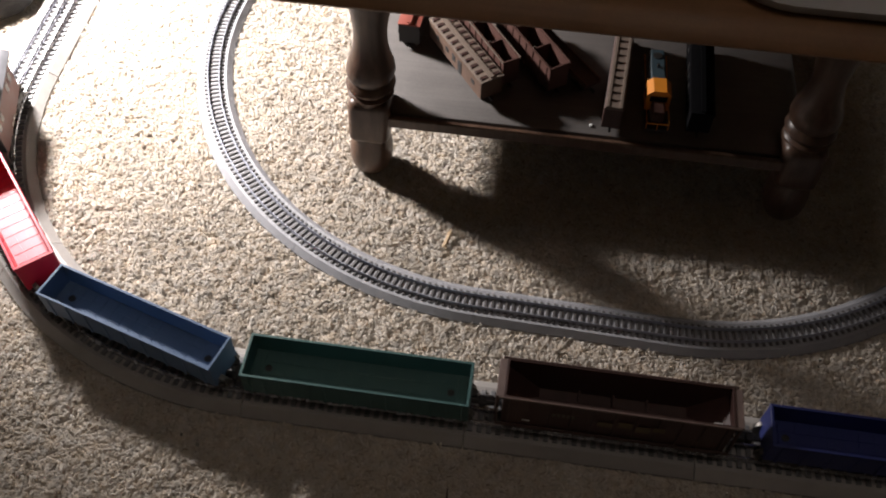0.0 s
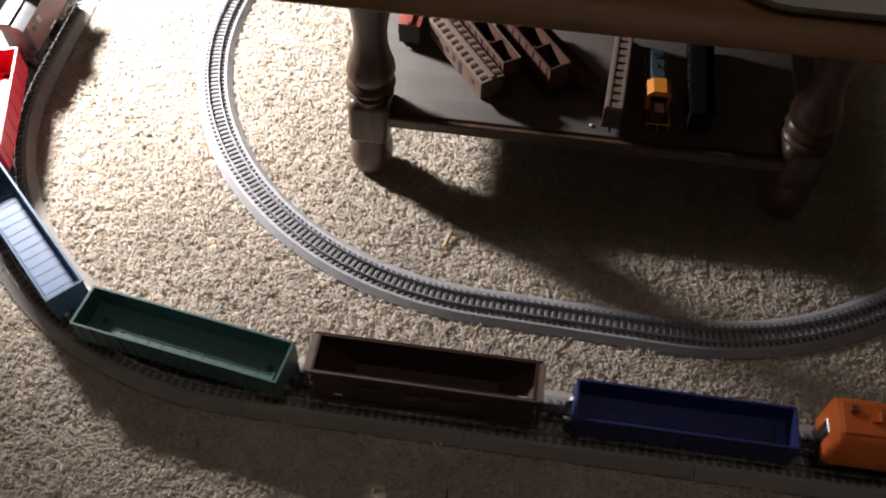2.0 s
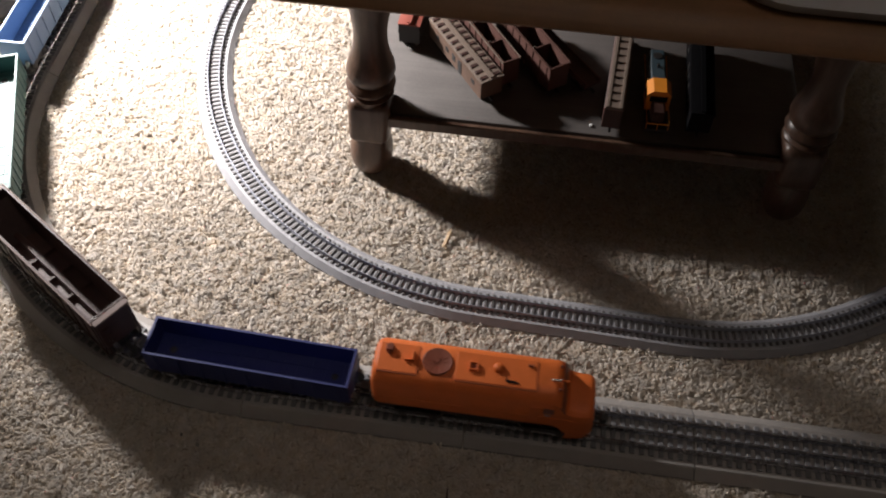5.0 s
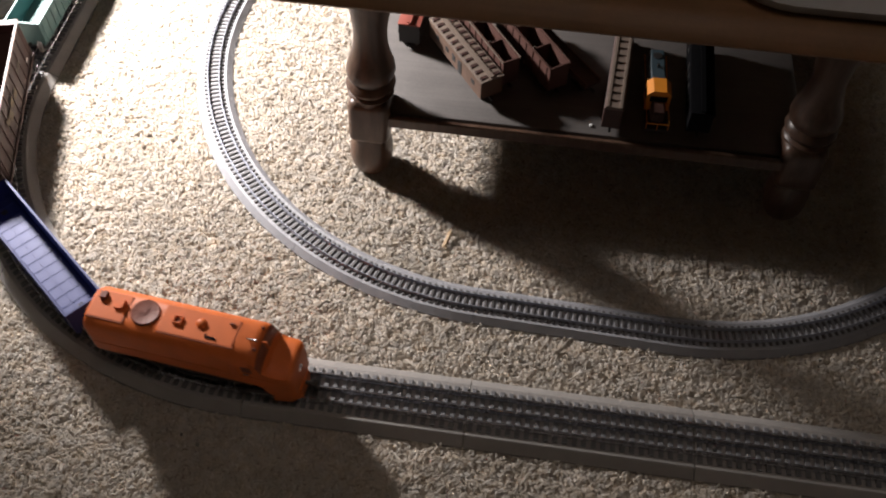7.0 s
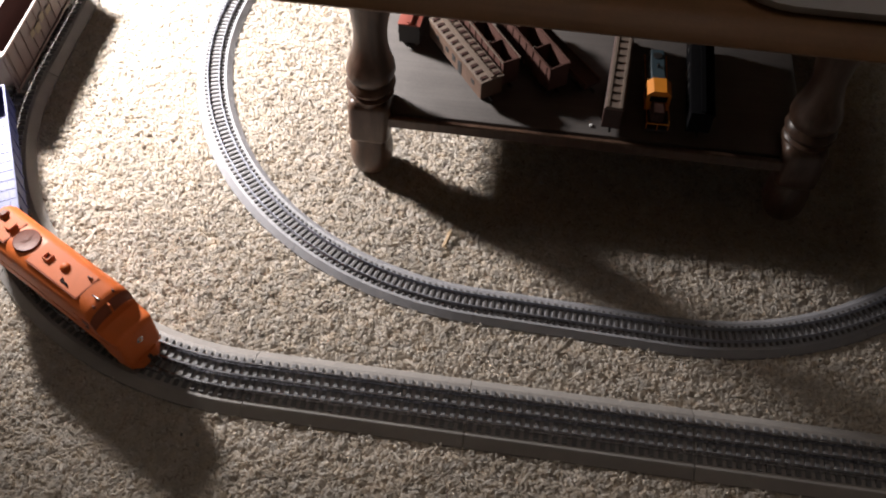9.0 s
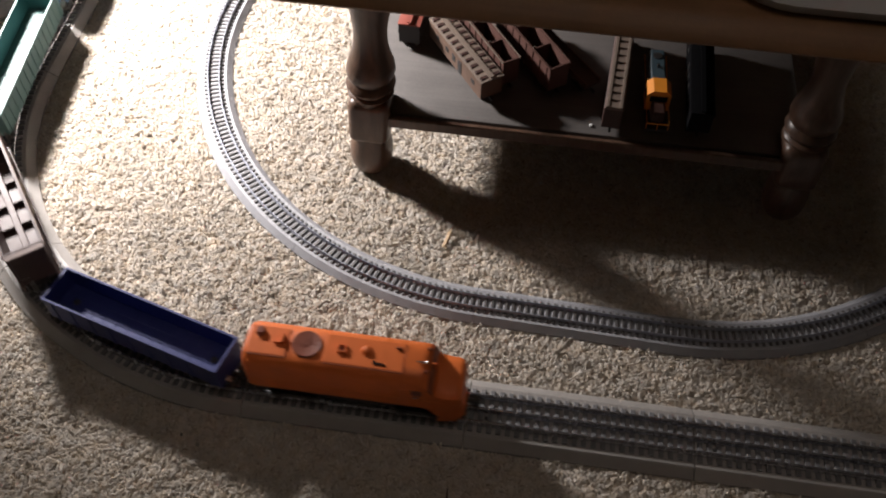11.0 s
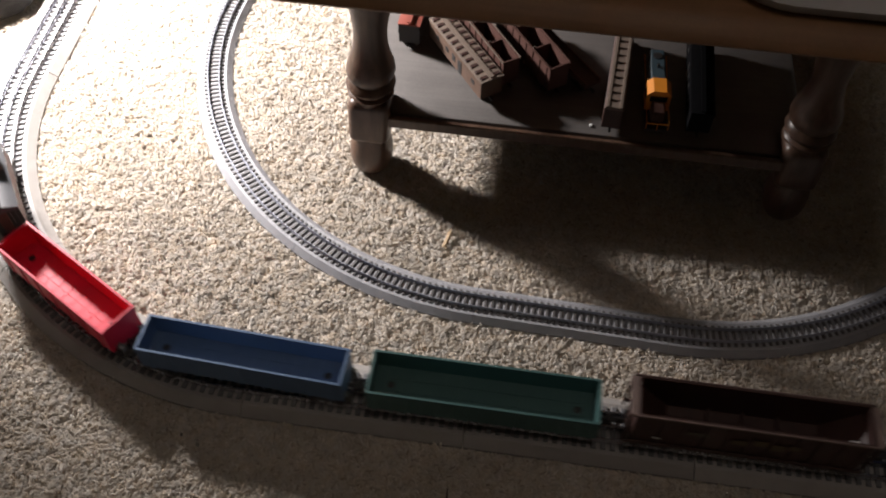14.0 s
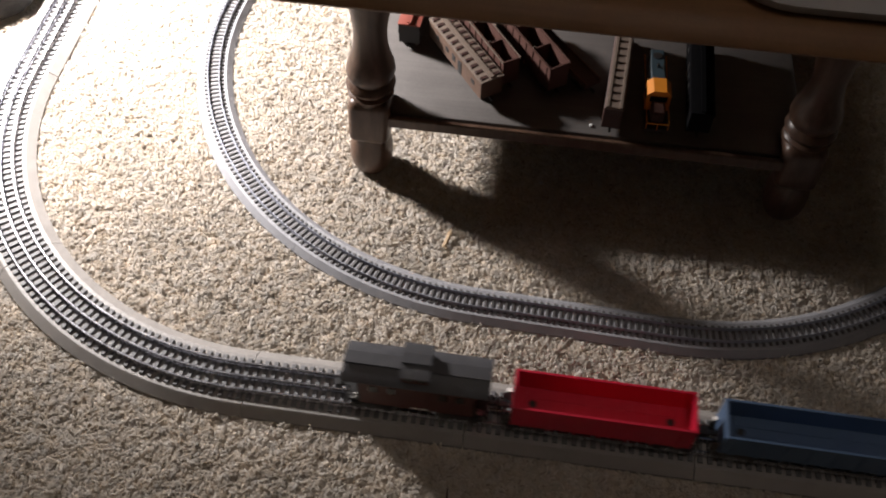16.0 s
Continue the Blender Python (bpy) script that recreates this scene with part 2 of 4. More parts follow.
BED_O = [(-0.0425, -0.004), (-0.0425, 0.0005), (-0.0320, 0.0088), (-0.0307, 0.0095), (0.0307, 0.0095), (0.0320, 0.0088), (0.0425, 0.0005), (0.0425, -0.004)]
BED_I = [(-0.0260, -0.004), (-0.0260, -0.0006), (-0.0193, 0.0054), (-0.0184, 0.0062), (0.0184, 0.0062), (0.0193, 0.0054), (0.0260, -0.0006), (0.0260, -0.004)]
RAILS_O = [rail_profile(o, 0.0030, 0.0026, 0.0112, RAIL_TOP) for o in (-0.0165, 0.0, 0.0165)]
RAILS_I = [rail_profile(o, 0.0011, 0.0013, 0.0078, 0.0118) for o in (-0.0083, 0.0083)]
JOINT = 0.0065
outer_cuts = [JOINT + 0.254 * k for k in range(4, -1, -1)]
outer_cuts += [JOINT - 0.3565 * k for k in (1, 2)] + [JOINT - 0.713 - 0.254 * k for k in (1, 2)]
outer_pieces, inner_pieces = [], []
for b, a in zip(outer_cuts, outer_cuts[1:]):
    kind = "straight" if b - a < 0.3 else "curved"
    outer_pieces.append((a, b, track_piece("track_section", outer_path, a, b, BED_O, RAILS_O, (M_BED, M_RAIL),
                                           f"{kind} grey plastic three-rail track section on the carpet", "outer track sections")))
inner_cuts = [IN_LEN + 0.2369 * k for k in (2, 1, 0)] + [0.0] + [-0.2428 * k for k in (1, 2, 3, 4)]
for b, a in zip(inner_cuts, inner_cuts[1:]):
    kind = "straight" if a == 0.0 else "curved"
    inner_pieces.append((a, b, track_piece("small_track_section", inner_path, a, b, BED_I, RAILS_I, (M_BED2, M_RAIL2),
                                           f"{kind} narrow two-rail track section on grey roadbed", "inner track sections")))


# ---------------------------------------------------------------- room
def structure(name, bm, material, label, category):
    return tagged(part(name, bm, material), label, category, kind="structure")


structure("floor", boxes((-2.2, 2.6, -1.9, 2.5, -0.05, -0.0060)), M_BACKING, "beige speckled carpet backing of a living-room floor", "carpet")
structure("wall_north", boxes((-2.3, 2.7, 2.5, 2.6, -0.05, 2.4)), M_WALL, "plain warm white painted room wall", "wall")
structure("wall_south", boxes((-2.3, 2.7, -2.0, -1.9, -0.05, 2.4)), M_WALL, "plain warm white painted room wall", "wall")
structure("wall_west", boxes((-2.3, -2.2, -1.9, 2.5, -0.05, 2.4)), M_WALL, "plain warm white painted room wall", "wall")
structure("wall_east", boxes((2.6, 2.7, -1.9, 2.5, -0.05, 2.4)), M_WALL, "plain warm white painted room wall", "wall")
structure("ceiling", boxes((-2.3, 2.7, -2.0, 2.6, 2.4, 2.5)), M_CEIL, "plain white ceiling", "ceiling")


def dist_outer(x, y):
    """How far points lie from the outer track's middle."""
    d = np.where((x >= 0) & (y < R_OUT), np.abs(y), 9.0)
    a = np.arctan2(-x, R_OUT - y)
    d = np.minimum(d, np.where((a >= 0) & (a <= TH_OUT), np.abs(np.hypot(x, y - R_OUT) - R_OUT), 9.0))
    px, py = -R_OUT * math.sin(TH_OUT), R_OUT * (1 - math.cos(TH_OUT))
    tx, ty = -math.cos(TH_OUT), math.sin(TH_OUT)
    along = (x - px) * tx + (y - py) * ty
    return np.minimum(d, np.where((along > 0) & (x < 0), np.abs((x - px) * -ty + (y - py) * tx), 9.0))


def dist_inner(x, y):
    c, n = math.cos(-IN_TURN), math.sin(-IN_TURN)
    u, v = (x - IN_X) * c - (y - IN_Y) * n, (x - IN_X) * n + (y - IN_Y) * c
    d = np.where(u < 0, np.abs(np.hypot(u, v - R_IN) - R_IN), np.abs(v) + np.where(v > R_IN, 9, 0))
    return np.where(u > IN_LEN, np.abs(np.hypot(u - IN_LEN, v - R_IN2) - R_IN2), d)


def carpet_pile():
    """Short twisted yarn tufts, each a bent tapering strand, thick over the seen part of the floor."""
    rng = np.random.default_rng(5)
    step = 0.0026
    gx, gy = np.meshgrid(np.arange(-0.80, 0.95, step), np.arange(-0.24, 0.92, step))
    x, y = gx.ravel(), gy.ravel()
    x, y = x + rng.uniform(-0.5, 0.5, x.size) * step, y + rng.uniform(-0.5, 0.5, x.size) * step
    keep = (dist_outer(x, y) > 0.0425) & (dist_inner(x, y) > 0.0262)
    # the seen floor narrows towards the camera
    keep &= (x > -0.27 - 0.45 * (y + 0.2)) & (x < 0.80 + 0.22 * (y + 0.1)) & (y < 0.88)
    x, y = x[keep], y[keep]
    n = x.size
    clump = np.sin(x * 310 + 4 * np.sin(y * 90)) * np.sin(y * 270 + 3 * np.sin(x * 120))
    broad = np.array([noise.noise((a * 60 + b * 14, b * 105 - a * 10, 0.0)) for a, b in zip(x, y)]) + 0.7 * np.array([noise.noise((a * 130, b * 200, 3.0)) for a, b in zip(x, y)])
    # neighbouring strands lie the same way and gather into small locks
    lay = np.array([noise.noise((a * 75, b * 110, 7.0)) for a, b in zip(x, y)])
    lean = 9.0 * lay + rng.uniform(-0.75, 0.75, n) + np.where(rng.uniform(0, 1, n) < 0.18, rng.uniform(-3, 3, n), 0.0) + 0.4 * clump
    reach = rng.uniform(0.0040, 0.0090, n)
    tall = rng.uniform(0.0046, 0.0058, n) + 0.0043 * broad
    rad = rng.uniform(0.0006, 0.0013, n)
    dx, dy = np.cos(lean), np.sin(lean)
    sx, sy = -dy, dx
    # each strand is an arched strip with a raised spine, rising, bending over and drooping
    prof = ((0.0, 0.25, 1.0), (0.30, 0.85, 1.2), (0.75, 1.0, 1.15), (1.25, 0.80, 0.5))
    verts = np.zeros((n, 12, 3))
    for k, (out, up, thick) in enumerate(prof):
        cx, cy, cz = x + dx * reach * out, y + dy * reach * out, -0.0075 + tall * up
        r = rad * thick
        wob = rng.uniform(-0.0013, 0.0013, n)
        for j, (a, b) in enumerate(((1, -0.25), (0, 0.55), (-1, -0.25))):
            verts[:, k * 3 + j, 0] = cx + sx * (r * a + wob)
            verts[:, k * 3 + j, 1] = cy + sy * (r * a + wob)
            verts[:, k * 3 + j, 2] = cz + r * b
    quads = [(k * 3 + j, k * 3 + 3 + j, k * 3 + 4 + j, k * 3 + 1 + j) for k in range(3) for j in range(2)]
    q = np.array(quads)
    loops = (q[None] + (np.arange(n) * 12)[:, None, None]).reshape(-1)
    me = bpy.data.meshes.new("carpet_pile")
    me.vertices.add(n * 12)
    me.vertices.foreach_set("co", verts.reshape(-1))
    me.loops.add(loops.size)
    me.loops.foreach_set("vertex_index", loops.astype(np.int32))
    me.polygons.add(loops.size // 4)
    me.polygons.foreach_set("loop_start", np.arange(0, loops.size, 4, dtype=np.int32))
    me.polygons.foreach_set("use_smooth", np.ones(loops.size // 4, dtype=bool))
    me.update(calc_edges=True)
    me.materials.append(M_TUFT)
    return tagged(new("carpet_pile", me), "beige frieze carpet with short twisted speckled yarn tufts", "carpet", kind="stuff")


carpet_pile()


# ---------------------------------------------------------------- the side table
def table_leg(parent, x, y, kx, ky):
    """A turned leg with foot, square block, rings and a waisted upper shaft, slightly splayed."""
    p = [(0.012, -0.004), (0.021, -0.003), (0.0265, 0.008), (0.0290, 0.022), (0.0290, 0.036), (0.0270, 0.050), (0.0255, 0.056), (0.0260, 0.129),
         (0.0275, 0.131), (0.0298, 0.134), (0.0277, 0.1365), (0.0255, 0.138), (0.0290, 0.141), (0.0318, 0.147), (0.0296, 0.153), (0.0268, 0.156),
         (0.0296, 0.161), (0.0312, 0.168), (0.0298, 0.177), (0.0263, 0.187), (0.0228, 0.199), (0.0208, 0.213), (0.0204, 0.229), (0.0225, 0.246),
         (0.0260, 0.268), (0.0300, 0.292), (0.0320, 0.325), (0.0310, 0.365), (0.0290, 0.390), (0.0310, 0.436)]
    bm = turned(p, 32)
    box(bm, -0.0272, 0.0272, -0.0272, 0.0272, 0.058, 0.130, bevel=0.012, seg=5)
    for v in bm.verts:
        v.co.x += kx * max(v.co.z, 0)
        v.co.y += ky * max(v.co.z, 0)
    leg = part("leg", bm, M_LEG, parent, smooth=True)
    leg.location = (x, y, 0)
    return leg


def side_table():
    t = tagged(empty("coffee_table"), "dark wooden coffee table with turned legs and a low shelf", "table")
    edge = [(0.1530, 0.4360), (0.1500, 0.4380), (0.1490, 0.4405), (0.1505, 0.4430), (0.1560, 0.4475), (0.1625, 0.4525), (0.1680, 0.4550), (0.1740, 0.4560), (0.90, 0.4560), (0.90, 0.4360)]
    bm = loft([[(x, y, z) for y, z in edge] for x in (0.0, 0.75)])
    part("tabletop", bm, M_TOP, t, "brown wooden tabletop with a chamfered edge", smooth=True)
    for x, y, kx, ky in ((0.081, 0.357, 0.04, 0.04), (0.636, 0.360, -0.05, 0.045), (0.081, 0.75, 0.04, -0.04), (0.636, 0.75, -0.05, -0.045)):
        table_leg(t, x, y, kx, ky)
    bm = bmesh.new()
    box(bm, 0.074, 0.634, 0.3525, 0.770, 0.0920, 0.106, bevel=0.003)
    part("shelf", bm, M_SHELF, t, "dusty dark grey-brown low shelf board", smooth=True)
    bm = boxes((0.100, 0.620, 0.3410, 0.3490, 0.0880, 0.1056), (0.100, 0.620, 0.3485, 0.3530, 0.0890, 0.0960), bevel=0.0018)
    part("shelf_rail", bm, M_LEG, t, "dark wooden front rail with a groove behind it")
    part("apron", boxes((0.12, 0.63, 0.47, 0.488, 0.38, 0.436), bevel=0.002), M_LEG, t)
    for x in (0.062, 0.640):
        part("apron", boxes((x, x + 0.018, 0.385, 0.725, 0.352, 0.436), bevel=0.002), M_LEG, t)
    return t


side_table()
SHELF = 0.106

# milky plastic tray with rounded corners on the tabletop
bm = bmesh.new()
ring = []
for cx, cy, a0 in ((0.493, 0.229, 180), (0.685, 0.229, 270), (0.685, 0.52, 0), (0.493, 0.52, 90)):
    for k in range(7):
        a = radians(a0 + 15 * k)
        ring.append((cx + 0.058 * math.cos(a), cy + 0.058 * math.sin(a)))
cx0, cy0 = 0.589, 0.374
scale_of = lambda f, z: [(cx0 + (x - cx0) * f, cy0 + (y - cy0) * f, z) for x, y in ring]
loft([scale_of(0.955, 0.4565), scale_of(0.975, 0.459), scale_of(0.995, 0.4685), scale_of(1.0, 0.4695), scale_of(0.985, 0.4695), scale_of(0.965, 0.462), scale_of(0.94, 0.4605)], bm)
tagged(part("plastic_tray", bm, M_WHITE, smooth=True), "milky white plastic tray with rounded corners on the tabletop", "tray")


# ---------------------------------------------------------------- rolling stock of the large train
def truck(parent, x, gauge=0.0165, base=0.032, r=0.0115, wide=0.020, name="truck", m=M_BLACK):
    """A bogie: two sideframes, bolster, axles and flanged wheels; the origin lies on the rail top."""
    t = part(name, boxes((-base * 0.72, base * 0.72, -wide - 0.0015, -wide + 0.0015, r * 0.7, r * 1.45), (-base * 0.72, base * 0.72, wide - 0.0015, wide + 0.0015, r * 0.7, r * 1.45),
                         (-base * 0.62, -base * 0.36, -wide - 0.0025, -wide + 0.001, r * 0.45, r * 1.25), (base * 0.36, base * 0.62, -wide - 0.0025, -wide + 0.001, r * 0.45, r * 1.25),
                         (-base * 0.62, -base * 0.36, wide - 0.001, wide + 0.0025, r * 0.45, r * 1.25), (base * 0.36, base * 0.62, wide - 0.001, wide + 0.0025, r * 0.45, r * 1.25),
                         (-0.004, 0.004, -wide, wide, r * 0.8, r * 1.7)), m, parent)
    t.location = (x, 0, 0)
    for sx in (-0.5, 0.5):
        bm = bmesh.new()
        for sy in (-1, 1):
            y = sy * gauge
            turned([(0.003, y - sy * 0.0035), (r * 1.12, y - sy * 0.0033), (r * 1.12, y - sy * 0.0022), (r, y - sy * 0.0018), (r * 0.97, y + sy * 0.0022), (0.003, y + sy * 0.0024)], 16, "y", (0, 0, 0), bm)
        turned([(0.0015, -gauge), (0.0015, gauge)], 8, "y", (0, 0, 0), bm)
        w = part("wheelset", bm, M_WHEEL, t, "dull metal flanged wheels on an axle", smooth=True)
        w.location = (sx * base, 0, r)
    return t


def coupler(parent, x, way, z=0.0155):
    bm = boxes((x if way > 0 else x - 0.017, x + 0.017 if way > 0 else x, -0.0022, 0.0022, z - 0.0025, z + 0.0015),
               (x + way * 0.017 - 0.004, x + way * 0.017 + 0.004, -0.0045, 0.0045, z - 0.005, z + 0.004), bevel=0.0008)
    return part("coupler", bm, M_BLACK, parent)


def bogies(parent, half, **kw):
    return [truck(parent, -half, **kw), truck(parent, half, **kw)]


def shell(L, W, z0, zf, z1, wall=0.0021, flare=0.0):
    """An open-topped body: outer walls, rim, inner walls and floor in one skin."""
    def ring(l, w, z):
        return [(-l, -w, z), (l, -w, z), (l, w, z), (-l, w, z)]
    l, w = L / 2, W / 2
    return loft([ring(l - 0.002, w - 0.003, z0), ring(l - flare, w - flare - 0.0012, z0 + 0.003), ring(l - flare, w - flare - 0.0012, z1 - 0.0035), ring(l, w, z1 - 0.003), ring(l, w, z1 - 0.0004),
                 ring(l - 0.0004, w - 0.0004, z1), ring(l - wall - 0.0006, w - wall - 0.0006, z1), ring(l - wall - 0.001, w - wall - 0.001, z1 - 0.001), ring(l - wall - 0.0018, w - wall - 0.0018, zf)])


def gondola(name, L, W, z1, m, label, ribs, zf=0.026, plank=True, bogie=0.41):
    """Open gondola: body with ribbed sides, planked floor with end cleats and screw wells, trucks and couplers."""
    t = tagged(empty(name), label, "toy train car", "cars of the large toy train")
    h = z1 - RAIL_TOP
    part("body", shell(L, W, 0.0135, zf, h), m, t)
    for sy in (-1, 1):
        for k in range(ribs):
            x = -L / 2 + L * (k + 0.5) / ribs
            y = sy * (W / 2 - 0.0012)
            part("side_rib", boxes((x - 0.0016, x + 0.0016, min(y, y + sy * 0.0014), max(y, y + sy * 0.0014), 0.0155, h - 0.003), bevel=0.0004), m, t)
    wi, li = W / 2 - 0.0045, L / 2 - 0.0045
    n = max(8, int(L / 0.018))
    rows = 3
    if plank:
        gap = 0.0006
        dx, dy = (2 * li - 0.024) / n, 2 * wi / rows
        first = None
        for k in range(n):
            for j in range(rows):
                if first is None:
                    first = part("floor_panel", boxes((-dx / 2 + gap, dx / 2 - gap, -dy / 2 + gap, dy / 2 - gap, zf - 0.0005, zf + 0.0007)), m, t)
                    ob = first
                else:
                    ob = new("floor_panel", first.data)
                    ob.parent = t
                ob.location = (-li + 0.012 + dx * (k + 0.5), -wi + dy * (j + 0.5), 0)
    for sx in (-1, 1):
        x = sx * (li - 0.011)
        part("floor_cleat", boxes((x - 0.0014, x + 0.0014, -wi * 0.8, wi * 0.8, zf, zf + 0.0022), bevel=0.0005), m, t)
        part("screw_well", turned([(0.0042, zf + 0.0006), (0.0042, zf + 0.0016), (0.0036, zf + 0.0016), (0.0032, zf + 0.0009), (0.0005, zf + 0.0009)], 18, "z", (sx * (li - 0.018), 0, 0)), M_BLACK, t,
             "dark screw well in the floor")
        part("end_sill", boxes((sx * (L / 2 - 0.002) - 0.002, sx * (L / 2 - 0.002) + 0.002, -W * 0.42, W * 0.42, 0.0125, 0.0175), bevel=0.0005), m, t)
        coupler(t, sx * (L / 2 - 0.004), sx)
    part("underframe", boxes((-L * 0.47, L * 0.47, -0.008, 0.008, 0.0105, 0.0145)), M_BLACK, t)
    return t, bogies(t, L * bogie)


def hopper_car():
    """Tall weathered hopper: sloping bays inside, end decks, side posts and faded emblems."""
    L, W, h = 0.256, 0.0468, 0.099 - RAIL_TOP
    t = tagged(empty("hopper_car"), "weathered dark brown toy hopper car with faded lettering", "toy train car", "cars of the large toy train")
    inner = 0.238
    part("body", shell(inner, W, 0.016, 0.028, h, 0.0018), M_BROWN, t)
    for sy in (-1, 1):
        y = sy * (W / 2 - 0.0004)
        part("top_rim", boxes((-L / 2 + 0.004, L / 2 - 0.004, min(y, y + sy * 0.0016), max(y, y + sy * 0.0016), h - 0.0024, h + 0.0008), bevel=0.0005), M_BROWN_WORN, t, "dusty pale rim along the top")
        part("side_sill", boxes((-L / 2 + 0.003, L / 2 - 0.003, min(y, y + sy * 0.0018), max(y, y + sy * 0.0018), 0.0165, 0.0215), bevel=0.0005), M_BROWN, t)
        for k in range(11):
            x = -inner / 2 + 0.006 + (inner - 0.012) * k / 10
            part("side_post", boxes((x - 0.0013, x + 0.0013, min(y - sy * 0.0012, y + sy * 0.0008), max(y - sy * 0.0012, y + sy * 0.0008), 0.021, h - 0.002), bevel=0.0003), M_BROWN, t)
        # unreadable lettering and an emblem row, as plain bars
        yy = y + sy * 0.0009
        for k, (x, w, z, g) in enumerate(((-0.066, 0.003, 0.056, 0.007), (-0.061, 0.003, 0.056, 0.007), (-0.056, 0.003, 0.056, 0.007), (-0.051, 0.003, 0.056, 0.007), (-0.046, 0.003, 0.056, 0.007))):
            part("lettering_bar", boxes((x, x + w, min(yy, yy + sy * 0.0004), max(yy, yy + sy * 0.0004), z - g / 2, z + g / 2)), M_LETTER, t, "faded pale lettering bar")
        for x, z, w, g in ((-0.018, 0.050, 0.016, 0.010), (0.004, 0.054, 0.014, 0.012), (0.022, 0.049, 0.015, 0.013), (0.040, 0.053, 0.012, 0.010)):
            part("emblem_patch", boxes((x, x + w, min(yy, yy + sy * 0.0004), max(yy, yy + sy * 0.0004), z - g / 2, z + g / 2), bevel=0.00015), M_LETTER_Y, t, "faded yellow emblem patch")
        part("reporting_bar", boxes((-0.097, -0.088, min(yy, yy + sy * 0.0004), max(yy, yy + sy * 0.0004), 0.034, 0.0365)), M_FLECK, t, "small white lettering bar")
    for sx in (-1, 1):
        x0, x1 = sorted((sx * inner / 2, sx * (L / 2 - 0.001)))
        part("end_deck", boxes((x0, x1, -W / 2 + 0.001, W / 2 - 0.001, h - 0.0030, h - 0.0006), bevel=0.0005), M_BROWN_WORN, t, "pale dusty end deck")
        bm = bmesh.new()
        a, b = sx * (inner / 2 - 0.001), sx * (inner / 2 - 0.040)
        prism(bm, [(a, -W / 2 + 0.003, h - 0.012), (a, -W / 2 + 0.003, 0.027), (b, -W / 2 + 0.003, 0.027)], [(a, W / 2 - 0.003, h - 0.012), (a, W / 2 - 0.003, 0.027), (b, W / 2 - 0.003, 0.027)])
        part("slope_sheet", bm, M_BROWN, t)
        for sy in (-1, 1):
            x = sx * (L / 2 - 0.003)
            part("corner_post", boxes((x - 0.0015, x + 0.0015, sy * (W / 2 - 0.003) - 0.0012, sy * (W / 2 - 0.003) + 0.0012, 0.016, h - 0.002), bevel=0.0003), M_BROWN, t)
        for k in range(3):
            x = sx * (L / 2 - 0.0012)
            part("grab_iron", boxes((x - 0.0005, x + 0.0005, -0.018, -0.008, 0.040 + 0.012 * k, 0.041 + 0.012 * k)), M_STEEL if k == 0 else M_BROWN, t)
        coupler(t, sx * (L / 2 - 0.004), sx)
    for k in range(-1, 2):
        part("bay_divider", boxes((k * 0.037 - 0.0012, k * 0.037 + 0.0012, -W / 2 + 0.003, W / 2 - 0.003, 0.027, 0.0345), bevel=0.0003), M_BROWN, t)
    part("centre_sill", boxes((-inner / 2 + 0.01, inner / 2 - 0.01, -0.004, 0.004, 0.027, 0.036), bevel=0.0006), M_BROWN, t)
    for k in (-0.03, 0.03):
        part("hopper_chute", boxes((k - 0.012, k + 0.012, -W * 0.36, W * 0.36, 0.004, 0.018), bevel=0.002), M_BLACK, t)
    # white chip painted in for the lit spot on the slope sheet
    part("paper_scrap", boxes((0.101, 0.113, -0.0185, -0.0090, 0.0590, 0.0605), bevel=0.0004), M_FLECK, t, "small white patch standing in for light on the slope sheet")
    part("underframe", boxes((-L * 0.47, L * 0.47, -0.008, 0.008, 0.0105, 0.0175)), M_BLACK, t)
    return t, bogies(t, L * 0.37)


def roof_ring(x, w, z_side, z_top, z_low, n=6, power=2.0):
    """A cross-section with upright sides and a crowned roof."""
    pts = [(x, -w, z_low), (x, -w, z_side)]
    for k in range(1, 2 * n):
        u = -1 + k / n
        pts.append((x, w * u, z_side + (z_top - z_side) * (1 - abs(u) ** power)))
    return pts + [(x, w, z_side), (x, w, z_low)]


